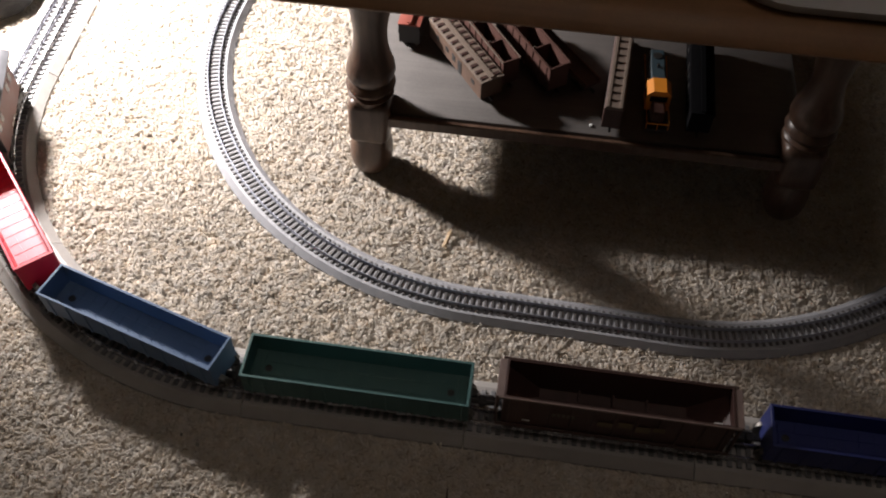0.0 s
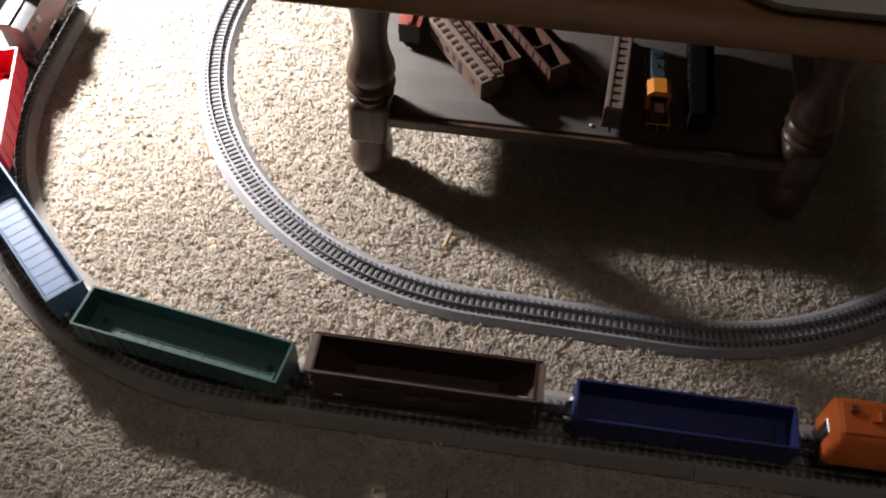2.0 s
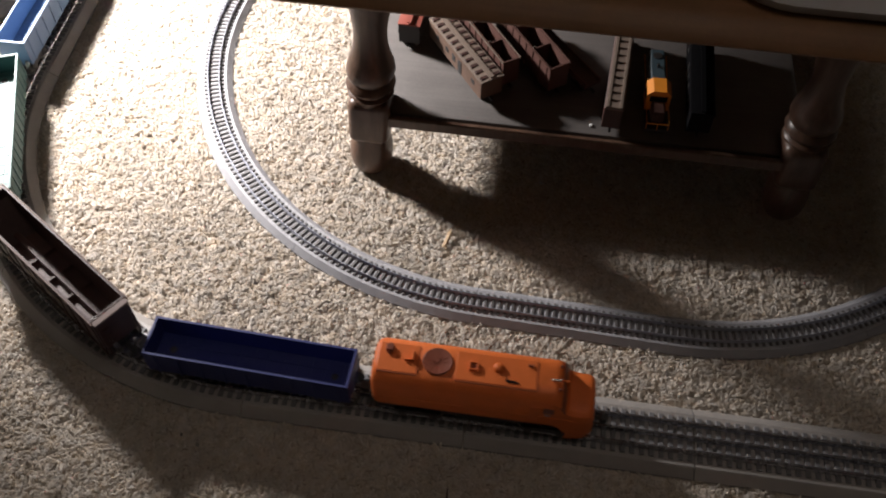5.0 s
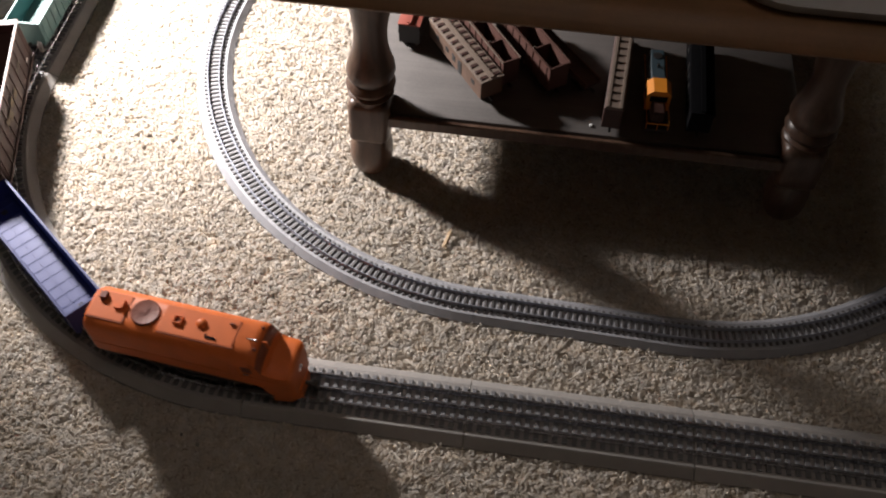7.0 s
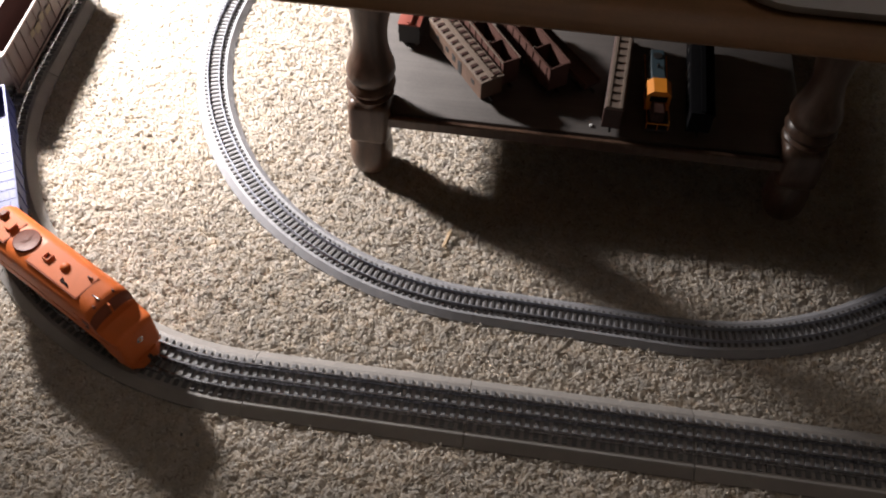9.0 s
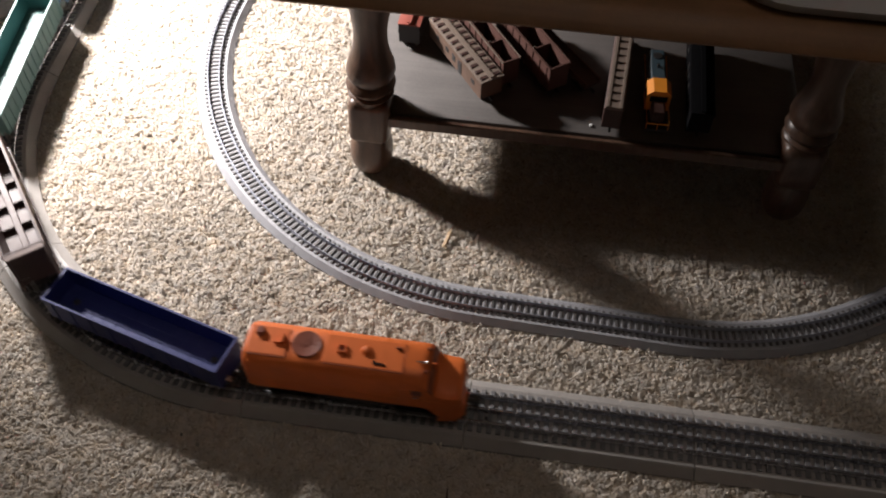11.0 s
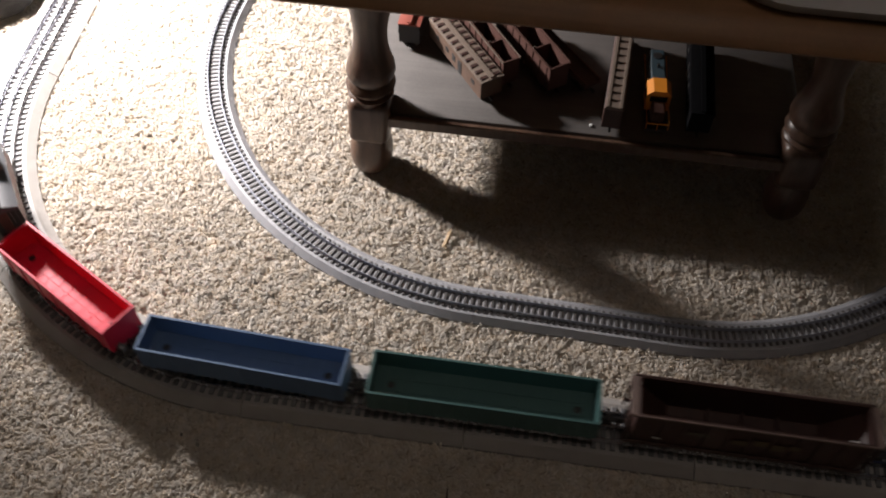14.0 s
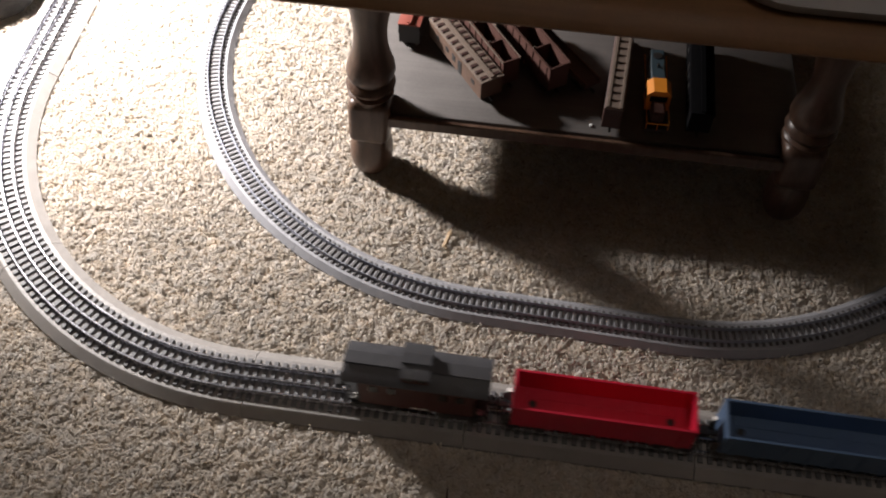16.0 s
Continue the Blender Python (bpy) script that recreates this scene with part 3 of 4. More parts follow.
def caboose():
    L, W = 0.150, 0.046
    t = tagged(empty("caboose"), "rust-red toy caboose with grey roof and raised cupola", "toy train car", "cars of the large toy train")
    part("body", boxes((-L / 2 + 0.012, L / 2 - 0.012, -W / 2 + 0.002, W / 2 - 0.002, 0.0165, 0.0720), bevel=0.001), M_CABOOSE, t)
    zr = 0.0720
    roof = loft([roof_ring(x, W / 2 + 0.0015, zr - 0.0008, zr + 0.0078, zr - 0.0026) for x in (-L / 2 - 0.004, L / 2 + 0.004)])
    part("roof", roof, M_GREY_ROOF, t, "plain grey crowned roof", smooth=True)
    cu = (-0.0145, 0.0135)
    part("cupola", boxes((cu[0], cu[1], -W / 2 + 0.004, W / 2 - 0.004, zr + 0.0005, zr + 0.0165), bevel=0.001), M_CABOOSE, t)
    part("cupola_roof", loft([roof_ring(x, W / 2 - 0.0015, zr + 0.0170, zr + 0.0212, zr + 0.0156) for x in (cu[0] - 0.002, cu[1] + 0.002)]), M_GREY_ROOF, t, "grey cupola roof", smooth=True)
    for x0, x1 in ((-L / 2 - 0.004, cu[0] - 0.001), (cu[1] + 0.001, L / 2 + 0.004)):
        part("running_board", boxes((x0, x1, -0.0075, 0.0075, zr + 0.0085, zr + 0.0100), (x0, x1, -0.0035, 0.0035, zr + 0.0060, zr + 0.0088), bevel=0.0003), M_GREY_ROOF, t)
    part("cupola_walk", boxes((cu[0] - 0.002, cu[1] + 0.002, -0.0065, 0.0065, zr + 0.0218, zr + 0.0232), (cu[0], cu[1], -0.0035, 0.0035, zr + 0.0205, zr + 0.0220), bevel=0.0003), M_GREY_ROOF, t)
    for sy in (-1, 1):
        y = sy * (W / 2 - 0.002)
        for x in (-0.046, -0.026, 0.030, 0.048):
            part("window", boxes((x - 0.005, x + 0.005, min(y, y + sy * 0.0006), max(y, y + sy * 0.0006), 0.047, 0.060), bevel=0.0002), M_GLASS, t, "dark side window")
        for x in (-0.0075, 0.0065):
            part("window", boxes((x - 0.005, x + 0.005, min(y - sy * 0.002, y - sy * 0.0014), max(y - sy * 0.002, y - sy * 0.0014), zr + 0.0070, zr + 0.0140), bevel=0.0002), M_GLASS, t, "dark cupola window")
        part("lettering_bar", boxes((-0.006, 0.003, min(y, y + sy * 0.0005), max(y, y + sy * 0.0005), 0.019, 0.0215), (0.005, 0.013, min(y, y + sy * 0.0005), max(y, y + sy * 0.0005), 0.019, 0.0215)), M_FLECK, t, "white lettering bar")
        part("side_step", boxes((-L / 2 + 0.001, -L / 2 + 0.010, min(y, y - sy * 0.002), max(y, y - sy * 0.002), 0.004, 0.0165)), M_BLACK, t)
    for sx in (-1, 1):
        x0, x1 = sorted((sx * (L / 2 - 0.012), sx * (L / 2 + 0.003)))
        part("end_platform", boxes((x0, x1, -W / 2 + 0.004, W / 2 - 0.004, 0.0165, 0.0190), bevel=0.0004), M_BLACK, t)
        xe = sx * (L / 2 - 0.0117)
        part("end_wall", boxes((xe - 0.0006, xe + 0.0006, -W / 2 + 0.0022, W / 2 - 0.0022, 0.0170, 0.0712)), M_BLACK, t, "black end wall")
        part("end_door", boxes((xe + sx * 0.0006 - 0.0004, xe + sx * 0.0006 + 0.0004, -0.0060, 0.0060, 0.0190, 0.0560), bevel=0.0003), M_CABOOSE, t)
        xr = sx * (L / 2 + 0.002)
        part("end_railing", boxes((xr - 0.0006, xr + 0.0006, -0.018, 0.018, 0.036, 0.0375), *[(xr - 0.0006, xr + 0.0006, y - 0.0006, y + 0.0006, 0.019, 0.037) for y in (-0.018, -0.009, 0.009, 0.018)]), M_BLACK, t)
        part("ladder", boxes(*[(xr - 0.0005, xr + 0.0005, y - 0.0005, y + 0.0005, 0.019, 0.0735) for y in (0.012, 0.018)]), M_BLACK, t)
        coupler(t, sx * (L / 2 - 0.001), sx)
    part("underframe", boxes((-L * 0.45, L * 0.45, -0.009, 0.009, 0.0105, 0.0165)), M_BLACK, t)
    return t, bogies(t, 0.048)


def locomotive():
    """Orange cab-unit diesel: crowned roof with fan, hatches, vents, horn, a stepped-down nose and windscreens coloured
    dark for shade.
    """
    t = tagged(empty("diesel_locomotive"), "orange toy diesel locomotive with a rounded nose", "toy locomotive", "cars of the large toy train")
    w, zs, zt, zl = 0.0268, 0.0835, 0.0940, 0.036
    x0 = -0.1190
    sec = [(x0, w - 0.005, zs - 0.008, zt - 0.008, zl), (x0 + 0.003, w - 0.0015, zs - 0.0015, zt - 0.002, zl), (x0 + 0.008, w, zs, zt, zl), (0.072, w, zs, zt, zl), (0.078, w, zs - 0.0005, zt - 0.0012, zl),
           (0.0830, w, zs - 0.004, zt - 0.006, zl - 0.004), (0.0870, w, zs - 0.014, zt - 0.019, zl - 0.010), (0.0910, w, zs - 0.019, zt - 0.0250, zl - 0.014), (0.101, w - 0.0005, zs - 0.021, zt - 0.027, zl - 0.016),
           (0.1100, w - 0.0010, zs - 0.0205, zt - 0.0264, zl - 0.016), (0.1145, w - 0.0024, zs - 0.0212, zt - 0.0272, zl - 0.016), (0.1168, w - 0.0040, zs - 0.0228, zt - 0.0292, zl - 0.016),
           (0.1180, w - 0.0055, zs - 0.0270, zt - 0.0342, zl - 0.016), (0.1192, w - 0.0068, zs - 0.0420, zt - 0.0500, zl - 0.015)]
    bm = loft([roof_ring(x, ww, a, b, c, 8, 4.0) for x, ww, a, b, c in sec])
    part("body", bm, M_ORANGE, t, smooth=True)
    part("frame", boxes((-0.116, 0.100, -0.0195, 0.0195, 0.012, 0.038), bevel=0.001), M_BLACK, t)
    z = zt - 0.0004
    # raised roof panels with shadow-line seams
    for a, b in ((-0.113, -0.0715), (-0.031, 0.0535)):
        part("roof_panel", boxes((a, b, -0.0175, 0.0160, z - 0.003, z + 0.0008), bevel=0.0005), M_ORANGE, t)
    for a, b, front in ((-0.113, -0.0715, -0.0715), (-0.031, 0.0535, 0.0535)):
        part("roof_seam", boxes((a, b, -0.0186, -0.0177, z - 0.004, z + 0.0003)), M_SEAM, t)
        part("roof_seam", boxes((front + 0.0001, front + 0.0010, -0.0180, 0.0150, z - 0.004, z + 0.0006)), M_SEAM, t)
    part("fan", turned([(0.0158, z - 0.002), (0.0158, z + 0.0020), (0.0150, z + 0.0027), (0.0140, z + 0.0024), (0.0020, z + 0.0020), (0.0018, z + 0.0028), (0.0004, z + 0.0029)], 36, "z", (-0.051, 0, 0)), M_ORANGE_D, t,
         "round burnt-orange roof fan", smooth=True)
    for k in range(12):
        a = 2 * math.pi * k / 12
        bm = boxes((0.0025, 0.0138, -0.00025, 0.00025, z + 0.0018, z + 0.0025))
        bm.transform(Matrix.Translation((-0.051, 0, 0)) @ Matrix.Rotation(a, 4, "Z"))
        part("fan_blade", bm, M_ORANGE_D, t)
    z += 0.0007
    part("vent_box", boxes((-0.1065, -0.0985, 0.004, 0.0120, z, z + 0.0050), (-0.1045, -0.1005, 0.0015, 0.0145, z, z + 0.0025), bevel=0.0008), M_ORANGE_D, t, "small dark roof vent")
    part("vent_box", boxes((-0.0785, -0.0755, -0.004, 0.0075, z, z + 0.0052), (-0.0860, -0.0785, -0.004, -0.0020, z, z + 0.0034), bevel=0.0006), M_ORANGE, t)
    part("hatch_frame", boxes((-0.0180, -0.0162, -0.0055, 0.0045, z, z + 0.0036), (-0.0098, -0.0080, -0.0055, 0.0045, z, z + 0.0036), (-0.0180, -0.0080, -0.0055, -0.0038, z, z + 0.0036), (-0.0180, -0.0080, 0.0028, 0.0045, z, z + 0.0036), bevel=0.0004), M_ORANGE, t)
    part("hatch_well", boxes((-0.0165, -0.0095, -0.0042, 0.0032, z - 0.001, z + 0.0009)), M_ORANGE_D, t)
    part("dome", turned([(0.0060, z), (0.0058, z + 0.0015), (0.0046, z + 0.0034), (0.0026, z + 0.0044), (0.0004, z + 0.0047)], 20, "z", (0.0130, 0.002, 0)), M_ORANGE, t, smooth=True)
    part("roof_slot", boxes((0.0225, 0.0325, -0.0135, -0.0108, z + 0.0002, z + 0.0014), (0.0325, 0.0355, -0.0142, -0.0120, z + 0.0002, z + 0.0014), (0.0215, 0.0235, -0.0125, -0.0085, z + 0.0002, z + 0.0014), bevel=0.0003), M_GLASS, t, "dark slot in the roof")
    part("roof_lug", boxes((0.0430, 0.0470, 0.0080, 0.0098, z, z + 0.0030), (0.0475, 0.0488, 0.0065, 0.0110, z, z + 0.0022), bevel=0.0004), M_ORANGE_D, t)
    part("horn", turned([(0.0010, 0.0), (0.0011, 0.006), (0.0020, 0.0095), (0.0026, 0.0105), (0.0014, 0.0105)], 12, "x", (0.0680, -0.0045, z + 0.0030)), M_STEEL, t, "plated air horn", smooth=True)
    part("horn_bracket", boxes((0.0700, 0.0715, -0.0052, -0.0038, z - 0.0015, z + 0.0030)), M_STEEL, t)
    for sy in (-1, 1):
        y = sy * w
        part("cab_window", boxes((0.064, 0.075, min(y, y + sy * 0.0004), max(y, y + sy * 0.0004), 0.063, 0.074), bevel=0.00015), M_ORANGE_D, t, "shaded cab side window")
        part("cab_door", boxes((0.050, 0.060, min(y, y + sy * 0.0006), max(y, y + sy * 0.0006), 0.038, 0.074), bevel=0.0003), M_ORANGE, t)
        part("belt_strip", boxes((-0.114, 0.100, min(y, y + sy * 0.0006), max(y, y + sy * 0.0006), 0.0510, 0.0540), bevel=0.0002), M_ORANGE, t)
        part("mirror_bracket", boxes((0.066, 0.072, min(y, y + sy * 0.002), max(y, y + sy * 0.002), 0.0600, 0.0613)), M_STEEL, t)
        part("roof_hook", boxes((0.0765, 0.0800, sy * 0.0135 - 0.0012, sy * 0.0135 + 0.0012, zt - 0.002, zt + 0.0022), bevel=0.0005), M_ORANGE_D, t)
    # the band's brown carries the cab's shadow as well as the windscreen
    glazing = ((0.0818, zs - 0.0030, zt - 0.0046), (0.0832, zs - 0.0046, zt - 0.0066), (0.0868, zs - 0.0132, zt - 0.0180))
    part("windscreen", loft([roof_ring(x, w + 0.0004, a + 0.0006, b + 0.0007, a - 0.0050, 8, 4.0) for x, a, b in glazing]), M_SCREEN, t, "windscreen band, coloured darker for the cab's shade", smooth=True)
    part("windscreen_post", boxes((0.0815, 0.0872, -0.0012, 0.0012, zt - 0.0190, zt - 0.0040), bevel=0.0004), M_ORANGE, t)
    part("headlight", turned([(0.0045, 0.0), (0.0045, 0.0025), (0.0035, 0.0030), (0.0008, 0.0020)], 16, "x", (0.1165, 0, 0.0480)), M_STEEL, t, smooth=True)
    part("pilot", loft([[(x, -a, 0.003), (x, -a, 0.020), (x, a, 0.020), (x, a, 0.003)] for x, a in ((0.092, 0.0245), (0.112, 0.0215), (0.1215, 0.012))]), M_ORANGE, t)
    part("rear_door", boxes((x0 - 0.0008, x0 + 0.0005, -0.008, 0.008, 0.036, 0.070), bevel=0.0003), M_GLASS, t)
    coupler(t, x0 + 0.002, -1)
    coupler(t, 0.116, 1)
    part("fuel_tank", boxes((-0.028, 0.028, -0.020, 0.020, 0.002, 0.0125), bevel=0.003), M_BLACK, t)
    return t, bogies(t, 0.070, base=0.036, wide=0.0215)


CARS = [
    (*locomotive(), 0.051, 0.070),
    (*gondola("gondola_car", 0.233, 0.0488, 0.0730, M_DBLUE, "empty dark blue plastic toy gondola car", 9), -0.2095, 0.233 * 0.41),
    (*hopper_car(), -0.4885, 0.256 * 0.37),
    (*gondola("gondola_car", 0.251, 0.0540, 0.0720, M_GREEN, "empty dark green plastic toy gondola car", 15), -0.768, 0.251 * 0.41),
    (*gondola("gondola_car", 0.234, 0.0465, 0.0740, M_BLUE, "empty slate blue plastic toy gondola car", 9), -1.037, 0.234 * 0.41),
    (*gondola("gondola_car", 0.194, 0.0476, 0.0770, M_RED, "short empty bright red plastic toy gondola car", 7), -1.281, 0.194 * 0.41),
    (*caboose(), -1.482, 0.048),
]


# ---------------------------------------------------------------- small cars on the shelf
def small_truck(parent, x, z=0.0):
    t = part("truck", boxes((-0.011, 0.011, -0.0105, -0.0085, 0.003, 0.0075), (-0.011, 0.011, 0.0085, 0.0105, 0.003, 0.0075), (-0.002, 0.002, -0.009, 0.009, 0.004, 0.009), bevel=0.0004), M_BLACK, parent)
    t.location = (x, 0, z)
    for sx in (-0.0065, 0.0065):
        bm = bmesh.new()
        for sy in (-0.0083, 0.0083):
            turned([(0.001, sy - 0.0012), (0.005, sy - 0.0011), (0.005, sy + 0.0011), (0.001, sy + 0.0012)], 12, "y", (sx, 0, 0.005), bm)
        part("wheelset", bm, M_WHEEL, t, smooth=True)
    return t


def shelf_car(name, m, label, L, W, kind, side, top, z1=0.040, ribs=True, z0=0.009):
    """A small-scale car; kind: roofed, open, flat or ladder."""
    t = tagged(empty(name, m), label, "toy train car", "small train cars on the shelf")
    for sx in (-1, 1):
        small_truck(t, sx * L * 0.34)
        part("coupler", boxes((sx * L / 2 - 0.004, sx * L / 2 + 0.004, -0.0015, 0.0015, 0.006, 0.009)), M_BLACK, t)
    if kind == "roofed":
        part("body", boxes((-L / 2, L / 2, -W / 2, W / 2, z0, z1), bevel=0.0006), side, t)
        part("roof", loft([roof_ring(x, W / 2 + 0.0008, z1 + 0.0006, z1 + 0.0018, z1 - 0.0006) for x in (-L / 2 - 0.001, L / 2 + 0.001)]), top, t)
        n = 11 if ribs else 0
        for k in range(n):
            x = -L / 2 + 0.006 + (L - 0.012) * k / (n - 1)
            part("roof_rib", boxes((x - 0.0026, x + 0.0026, -W / 2 + 0.0016, -0.0034, z1 + 0.0008, z1 + 0.0024), (x - 0.0026, x + 0.0026, 0.0034, W / 2 - 0.0016, z1 + 0.0008, z1 + 0.0024), bevel=0.0003), M_BROWN, t, "dark roof rib")
        part("roof_walk", boxes((-L / 2, L / 2, -0.0028, 0.0028, z1 + 0.0034, z1 + 0.0050)), top, t)
        for sy in (-1, 1):
            y = sy * W / 2
            for x, w, a, b in ((-0.045, 0.0035, 0.024, 0.031), (-0.020, 0.0035, 0.024, 0.031), (-0.002, 0.004, 0.022, 0.032), (0.014, 0.0045, 0.0135, 0.034), (0.048, 0.0035, 0.024, 0.031)):
                if abs(x) + w < L / 2:
                    part("window", boxes((x - w, x + w, min(y, y + sy * 0.0005), max(y, y + sy * 0.0005), a, b)), M_BLACK, t)
    elif kind == "open":
        def ring(l, w, z):
            return [(-l, -w, z), (l, -w, z), (l, w, z), (-l, w, z)]
        l, w = L / 2, W / 2
        part("body", loft([ring(l, w, z0), ring(l, w, z1), ring(l - 0.0018, w - 0.0018, z1), ring(l - 0.0022, w - 0.0022, z0 + 0.004)]), side, t)
        for x in (-L * 0.17, L * 0.17):
            part("divider", boxes((x - 0.0008, x + 0.0008, -w + 0.002, w - 0.002, z0 + 0.003, z1 - 0.002)), side, t)
            part("divider_tab", boxes((x - 0.0008, x + 0.0008, -w + 0.002, -w + 0.0055, z1 - 0.002, z1 + 0.0015), bevel=0.0003), M_OXIDE_PALE, t, "pale worn tab")
        for sy in (-1, 1):
            for k in range(8):
                x = -l + 0.008 + (L - 0.016) * k / 7
                part("side_post", boxes((x - 0.001, x + 0.001, min(sy * w, sy * w + sy * 0.001), max(sy * w, sy * w + sy * 0.001), z0, z1 - 0.001)), side, t)
            part("rim_strip", boxes((-l, l, min(sy * w, sy * (w + 0.0012)), max(sy * w, sy * (w + 0.0012)), z1 - 0.001, z1 + 0.0006)), top, t)
    elif kind == "flat":
        part("deck", boxes((-L / 2, L / 2, -W / 2, W / 2, z1 - 0.006, z1 - 0.001), bevel=0.0005), side, t)
        for sy in (-1, 1):
            part("deck_edge", boxes((-L / 2, L / 2, sy * W / 2 - 0.0012, sy * W / 2 + 0.0012, z1 - 0.007, z1 + 0.001), bevel=0.0003), M_OXIDE, t)
        part("underframe", boxes((-L * 0.4, L * 0.4, -0.004, 0.004, z0, z1 - 0.006)), M_BLACK, t)
    elif kind == "ladder":
        part("body", boxes((-L / 2, L / 2, -W / 2, W / 2, z0, z1 - 0.004), bevel=0.0006), M_BROWN, t)
        part("roof", boxes((-L / 2, L / 2, -W / 2 - 0.0006, W / 2 + 0.0006, z1 - 0.004, z1 - 0.001), bevel=0.0006), side, t)
        for sy in (-1, 1):
            part("roof_edge", boxes((-L / 2, L / 2, sy * (W / 2 - 0.0035) - 0.002, sy * (W / 2 - 0.0035) + 0.002, z1 - 0.001, z1 + 0.0022), bevel=0.0004), top, t)
        for k in range(13):
            x = -L / 2 + 0.005 + (L - 0.010) * k / 12
            part("roof_rib", boxes((x - 0.0045, x + 0.0045, -W / 2 + 0.003, W / 2 - 0.003, z1 - 0.001, z1 + 0.0012), bevel=0.0003), top, t)
    return t


def shelf_pose(x, y, rz, z=SHELF):
    return pose(x, y + 0.009, z, 0, 0, rz)


shelf_car("small_boxcar", shelf_pose(0.1960, 0.4345, -53), "small tan boxcar with dark-ribbed pale roof on the shelf", 0.138, 0.032, "roofed", M_TANSIDE, M_OXIDE_PALE, 0.041, z0=0.0125)
shelf_car("small_hopper_car", shelf_pose(0.2205, 0.4605, -54), "small open oxide-red hopper car on the shelf", 0.130, 0.024, "open", M_OXIDE, M_OXIDE_PALE, 0.050, z0=0.0125)
shelf_car("small_hopper_car", shelf_pose(0.2805, 0.4615, -54), "small open oxide-red hopper car on the shelf", 0.135, 0.029, "open", M_OXIDE, M_OXIDE, 0.050, z0=0.0125)
shelf_car("small_flatcar", shelf_pose(0.324, 0.464, -50), "small dark brown flatcar on the shelf", 0.130, 0.022, "flat", M_BROWN, M_BROWN, 0.022)
shelf_car("small_reefer_car", shelf_pose(0.397, 0.436, 86), "small dusty pinkish car with ribbed roof on the shelf", 0.175, 0.023, "ladder", M_BROWN_WORN, M_OXIDE_PALE, 0.044)
shelf_car("small_passenger_car", shelf_pose(0.119, 0.514, 87), "small black car with a faded red roof on the shelf", 0.098, 0.029, "roofed", M_BLACK, M_FADEDRED, 0.040, ribs=False)
# added black shape: fills the dark area and casts shade over the shelf's right
shelf_car("small_boxcar", shelf_pose(0.500, 0.440, 89), "flat-black boxcar shape added beside the switcher to shade the shelf", 0.170, 0.028, "roofed", M_CASTER, M_CASTER, 0.044, ribs=False, z0=0.0125)


def small_switcher():
    """Small diesel switcher: teal hood, orange cab, dark frame and end rails."""
    t = tagged(empty("small_switcher", shelf_pose(0.446, 0.418, 92)), "small teal switcher locomotive with an orange cab", "toy locomotive", "small train cars on the shelf")
    small_truck(t, -0.040)
    small_truck(t, 0.036)
    part("frame", boxes((-0.066, 0.060, -0.0145, 0.0145, 0.009, 0.0125), bevel=0.0006), M_BLACK, t)
    part("hood", boxes((-0.006, 0.056, -0.0095, 0.0095, 0.0125, 0.036), bevel=0.0018), M_TEAL, t, "dusty teal engine hood")
    bm = bmesh.new()
    prism(bm, [(-0.032, -0.0150, 0.0125), (-0.032, -0.0150, 0.038), (-0.032, -0.008, 0.0440), (-0.032, 0.008, 0.0440), (-0.032, 0.0150, 0.038), (-0.032, 0.0150, 0.0125)],
          [(-0.007, -0.0150, 0.0125), (-0.007, -0.0150, 0.038), (-0.007, -0.008, 0.0440), (-0.007, 0.008, 0.0440), (-0.007, 0.0150, 0.038), (-0.007, 0.0150, 0.0125)])
    part("cab", bm, M_TOYORANGE, t, "bright orange cab")
    part("short_hood", boxes((-0.056, -0.032, -0.0085, 0.0085, 0.0125, 0.030), bevel=0.0025), M_BROWN, t)
    part("exhaust_stack", turned([(0.0018, 0.035), (0.0018, 0.041), (0.0012, 0.041)], 10, "z", (0.022, 0, 0)), M_BLACK, t)
    part("fan", turned([(0.006, 0.0355), (0.006, 0.0370), (0.001, 0.0372)], 18, "z", (0.042, 0, 0)), M_BLACK, t)
    for sy in (-1, 1):
        part("cab_window", boxes((-0.026, -0.013, min(sy * 0.015, sy * 0.0155), max(sy * 0.015, sy * 0.0155), 0.026, 0.035)), M_GLASS, t)
        part("handrail", boxes((-0.064, 0.058, sy * 0.0138 - 0.0004, sy * 0.0138 + 0.0004, 0.0225, 0.0233)), M_TOYORANGE, t)
    part("windscreen", boxes((-0.0326, -0.032, -0.011, 0.011, 0.027, 0.036)), M_GLASS, t)
    part("end_rail", boxes((-0.0660, -0.0650, -0.014, 0.014, 0.021, 0.0222), *[(-0.0660, -0.0650, y - 0.0005, y + 0.0005, 0.0125, 0.021) for y in (-0.0135, 0, 0.0135)]), M_TOYORANGE, t)


small_switcher()

# ---------------------------------------------------------------- bits on the floor
bm = boxes((-0.0030, 0.0030, -0.0150, 0.0110, -0.0006, 0.0006), (-0.0009, 0.0009, -0.0130, 0.0150, 0.0004, 0.0016), bevel=0.0004)
ob = tagged(part("wood_chip", bm, M_STRAW), "thin straw-coloured chip of wood on the carpet", "wood chip")
ob.matrix_basis = pose(0.204, 0.2395, 0.003, 6, 8, -12)
bm = boxes((-0.003, 0.003, -0.0025, 0.0025, -0.0008, 0.0008), bevel=0.0007)
ob = tagged(part("paper_fleck", bm, M_FLECK), "tiny white fleck of paper on the carpet", "paper scrap")
ob.matrix_basis = pose(0.316, 0.3515, 0.002, 0, 10, 30)
bm = boxes((-0.002, 0.002, -0.002, 0.002, 0, 0.0025), bevel=0.0006)
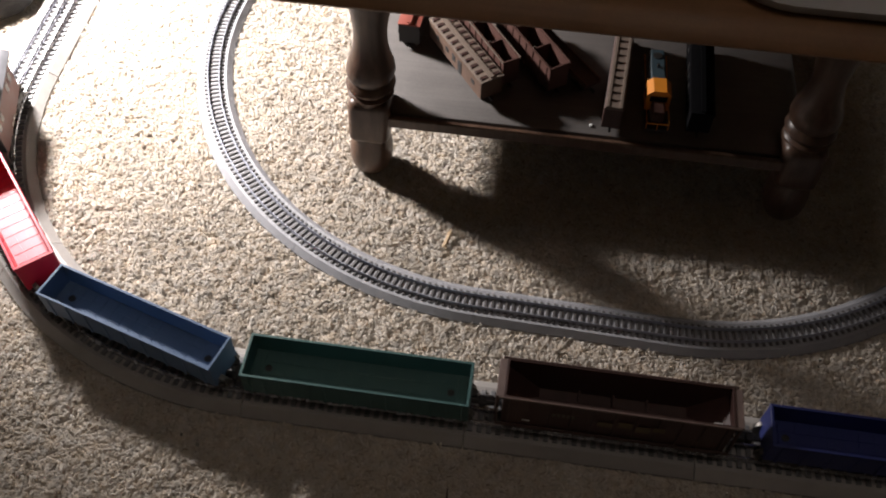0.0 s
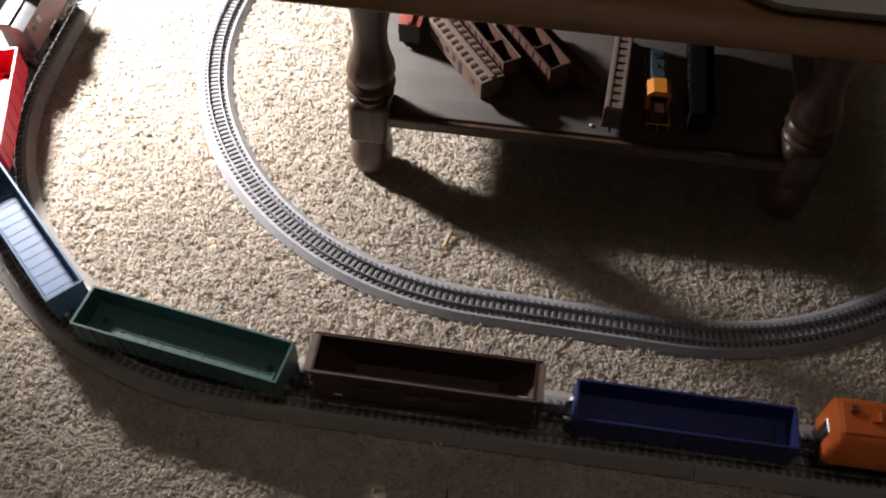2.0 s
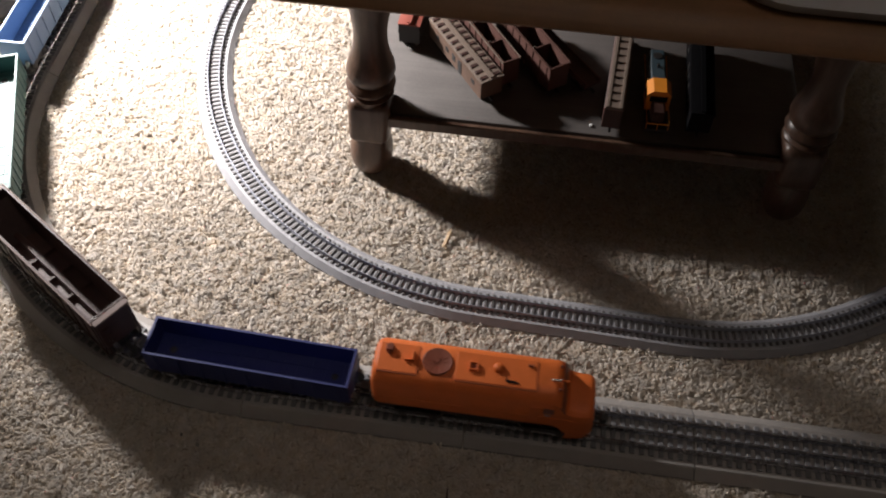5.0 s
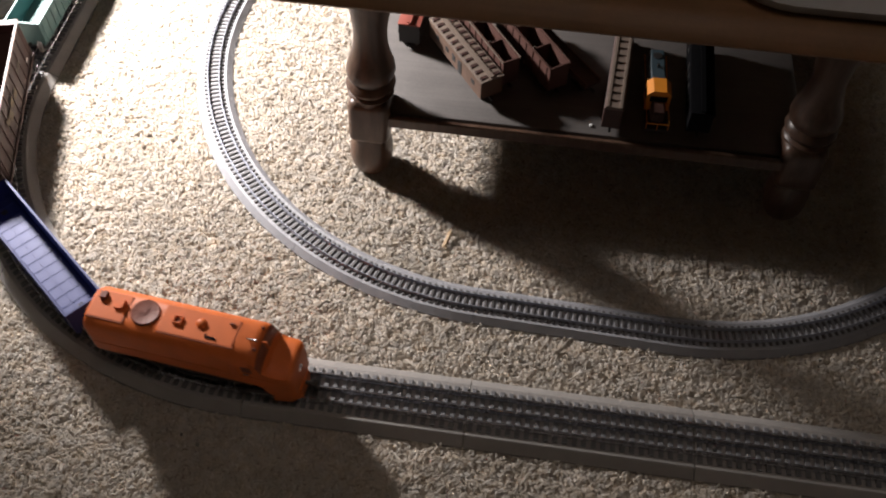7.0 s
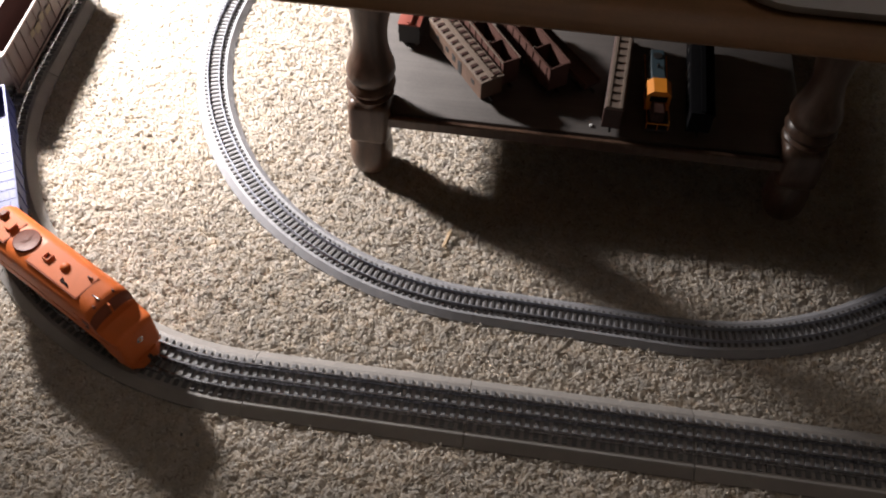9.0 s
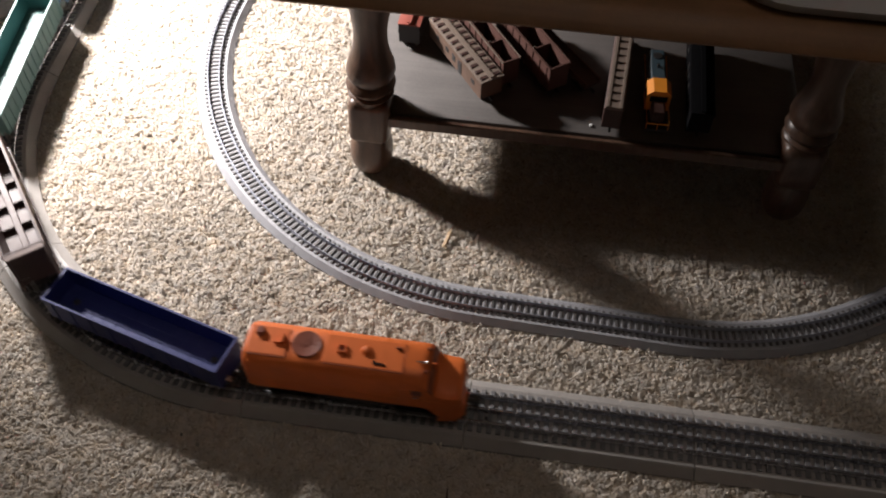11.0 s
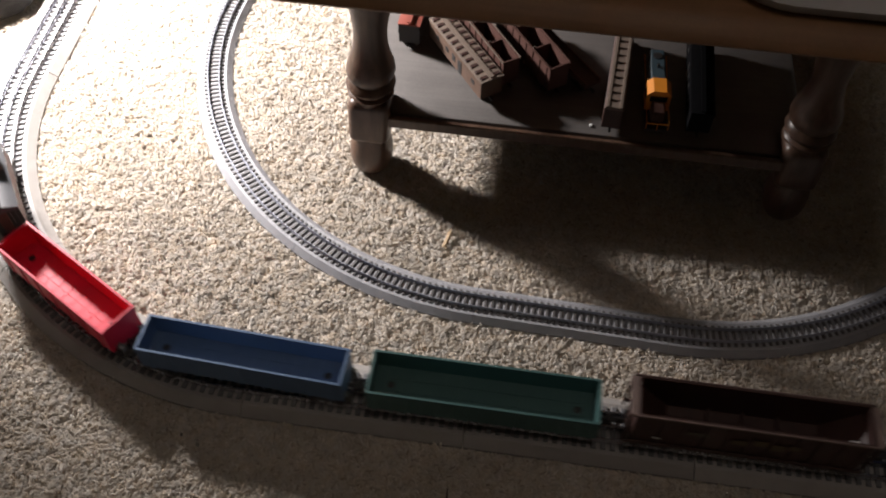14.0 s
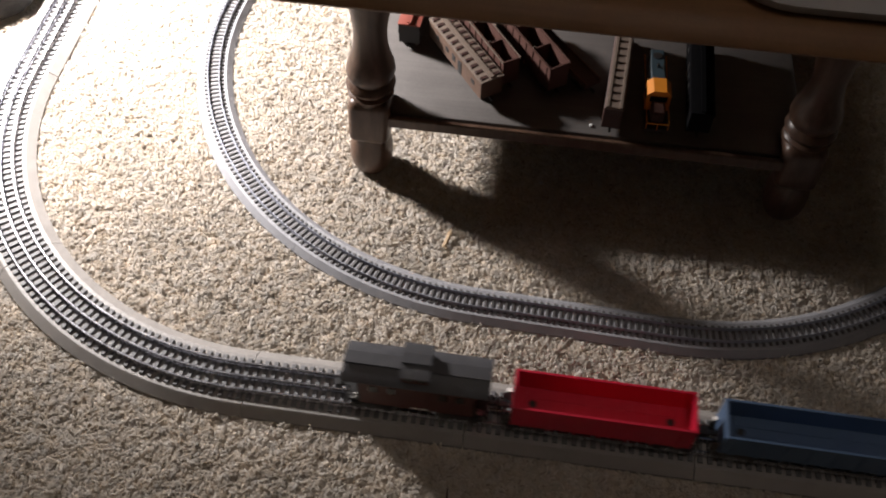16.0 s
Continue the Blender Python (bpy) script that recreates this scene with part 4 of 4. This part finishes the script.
ob = tagged(part("paper_fleck", bm, M_FLECK), "tiny white fleck on the shelf board", "paper scrap")
ob.matrix_basis = pose(0.368, 0.367, SHELF, 0, 0, 20)
bm = turned([(0.0007, -0.016), (0.0011, -0.004), (0.0010, 0.008), (0.0005, 0.016)], 7, "y")
ob = tagged(part("twig", bm, M_BROWN), "short dark twig on the carpet", "twig")
ob.matrix_basis = pose(0.252, -0.108, 0.002, 0, 0, 4)

# lint and crumbs trodden into the pile
rng = random.Random(11)
bm = bmesh.new()
for _ in range(34):
    x, y = rng.uniform(-0.35, 0.75), rng.uniform(-0.12, 0.42)
    if float(dist_outer(np.array([x]), np.array([y]))[0]) < 0.05 or float(dist_inner(np.array([x]), np.array([y]))[0]) < 0.034:
        continue
    r = rng.uniform(0.0006, 0.0016)
    box(bm, x - r, x + r, y - r * rng.uniform(0.5, 2), y + r, -0.003, rng.uniform(0.0008, 0.002))
tagged(part("lint", bm, mat("mixed_lint", (0.35, 0.34, 0.30), 0.9, vary=0.9, scale=20, island=0.9)), "tiny crumbs and lint specks in the carpet", "lint", kind="stuff")

# dark mound added beside the track for a soft corner patch, mostly shadow
bm = bmesh.new()
bmesh.ops.create_icosphere(bm, subdivisions=5, radius=1.0)
for v in bm.verts:
    c = v.co.copy()
    k = 1 + 0.10 * noise.noise(c * 2.2) + 0.035 * noise.noise(c * 7.0)
    v.co = Vector((c.x * 0.125 * k, c.y * 0.085 * k, max(c.z, -0.35) * 0.052 * k + 0.018))
ob = tagged(part("cloth_bundle", bm, M_CORNER_DARK, smooth=True), "charcoal mound added for the dark corner, mostly shadow", "cloth")
ob.matrix_basis = pose(-0.612, 0.606, 0, 0, 0, 40)

# flat square panel added above the ambient fill, out of view overhead
fix = tagged(empty("ceiling_light", pose(0.48, -0.2, 2.34)), "unseen square white panel added above the ambient fill", "ceiling light")
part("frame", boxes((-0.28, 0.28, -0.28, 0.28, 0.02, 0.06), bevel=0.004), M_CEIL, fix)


# ---------------------------------------------------------------- ties, piece by piece
def lay_ties(pieces, path, count_per, length, wide, z0, z1, material):
    """Every tie is a piece of its track section; they share one mesh."""
    me = None
    for a, b, t in pieces:
        n = round((b - a) / count_per)
        base = Vector(t.matrix_basis.translation)
        for k in range(n):
            s = a + (b - a) * (k + 0.5) / n
            x, y, h = path(s)
            if not (-0.75 < x < 0.98 and y < 0.95):
                continue
            if me is None:
                bm = bmesh.new()
                loft([[(-wide, -length, z0), (wide, -length, z0), (wide, length, z0), (-wide, length, z0)],
                      [(-wide, -length, z1 - 0.0006), (wide, -length, z1 - 0.0006), (wide, length, z1 - 0.0006), (-wide, length, z1 - 0.0006)],
                      [(-wide + 0.0005, -length + 0.0005, z1), (wide - 0.0005, -length + 0.0005, z1), (wide - 0.0005, length - 0.0005, z1), (-wide + 0.0005, length - 0.0005, z1)]], bm)
                ob = part("tie", bm, material, t)
                me = ob.data
            else:
                ob = new("tie", me)
                ob.parent = t
            ob.matrix_basis = pose(x - base.x, y - base.y, 0, 0, 0, math.degrees(h))


lay_ties(outer_pieces, outer_path, 0.254 / 24, 0.0262, 0.0028, 0.0085, 0.0119, M_TIE)
lay_ties(inner_pieces, inner_path, 0.0083, 0.0143, 0.0019, 0.0055, 0.0080, M_TIE2)


# ---------------------------------------------------------------- the train's run
RUN = [(0, .906), (.5, .865), (1, .815), (1.5, .762), (2, .701), (2.5, .628), (3, .549), (3.5, .470), (4, .388), (4.2, .354), (5.3, .178), (6.3, .0175), (6.5, -.015),
       (7, -.095), (7.5, -.174), (8, -.254), (8.2, -.283), (8.3, -.296), (8.4, -.306), (8.5, -.307), (8.6, -.304), (8.8, -.291), (9, -.277), (9.2, -.257),
       (9.8, -.179), (10.5, -.045), (11.3, .170), (11.5, .226), (12, .373), (12.5, .532), (13, .702), (13.5, .876), (14, 1.045), (14.5, 1.204), (15, 1.364), (15.5, 1.521), (16, 1.687)]


def run_at(t):
    """How far the train has come, smoothly between the known times."""
    k = max(i for i in range(len(RUN) - 1) if RUN[i][0] <= t + 1e-9)
    (t0, a), (t1, b) = RUN[k], RUN[k + 1]
    slope = lambda i: (RUN[min(i + 1, len(RUN) - 1)][1] - RUN[max(i - 1, 0)][1]) / (RUN[min(i + 1, len(RUN) - 1)][0] - RUN[max(i - 1, 0)][0])
    d, u = t1 - t0, (t - t0) / (t1 - t0)
    return a * (1 + 2 * u) * (1 - u) ** 2 + slope(k) * d * u * (1 - u) ** 2 + b * u * u * (3 - 2 * u) + slope(k + 1) * d * u * u * (u - 1)


WHEEL = 0.0115


def motions():
    times = [0.2 * k for k in range(81)]
    rolls, last = [0.0], run_at(0)
    for k in range(1, 480):
        if abs(run_at(k / 30) - last) > 0.0035:
            rolls.append(k / 30)
            last = run_at(k / 30)
    rolls.append(16.0)
    for ob, trucks, lead, half in CARS:
        rows, turns = [], ([], [])
        for t in times:
            s = run_at(t) + lead
            (xa, ya, ha), (xb, yb, hb) = outer_path(s - half), outer_path(s + half)
            h = math.atan2(yb - ya, xb - xa)
            rows.append((t, pose((xa + xb) / 2, (ya + yb) / 2, RAIL_TOP, 0, 0, math.degrees(h))))
            for k, hh in enumerate((ha, hb)):
                turns[k].append((t, pose((-half, half)[k], 0, 0, 0, 0, math.degrees(hh - h))))
        walk(ob, rows)
        for tr, tt in zip(trucks, turns):
            walk(tr, tt)
            for w in tr.children:
                turn = Matrix.Translation(w.location)
                walk(w, [(t, turn @ Matrix.Rotation((run_at(t) - run_at(0)) / WHEEL, 4, "Y")) for t in rolls])


motions()
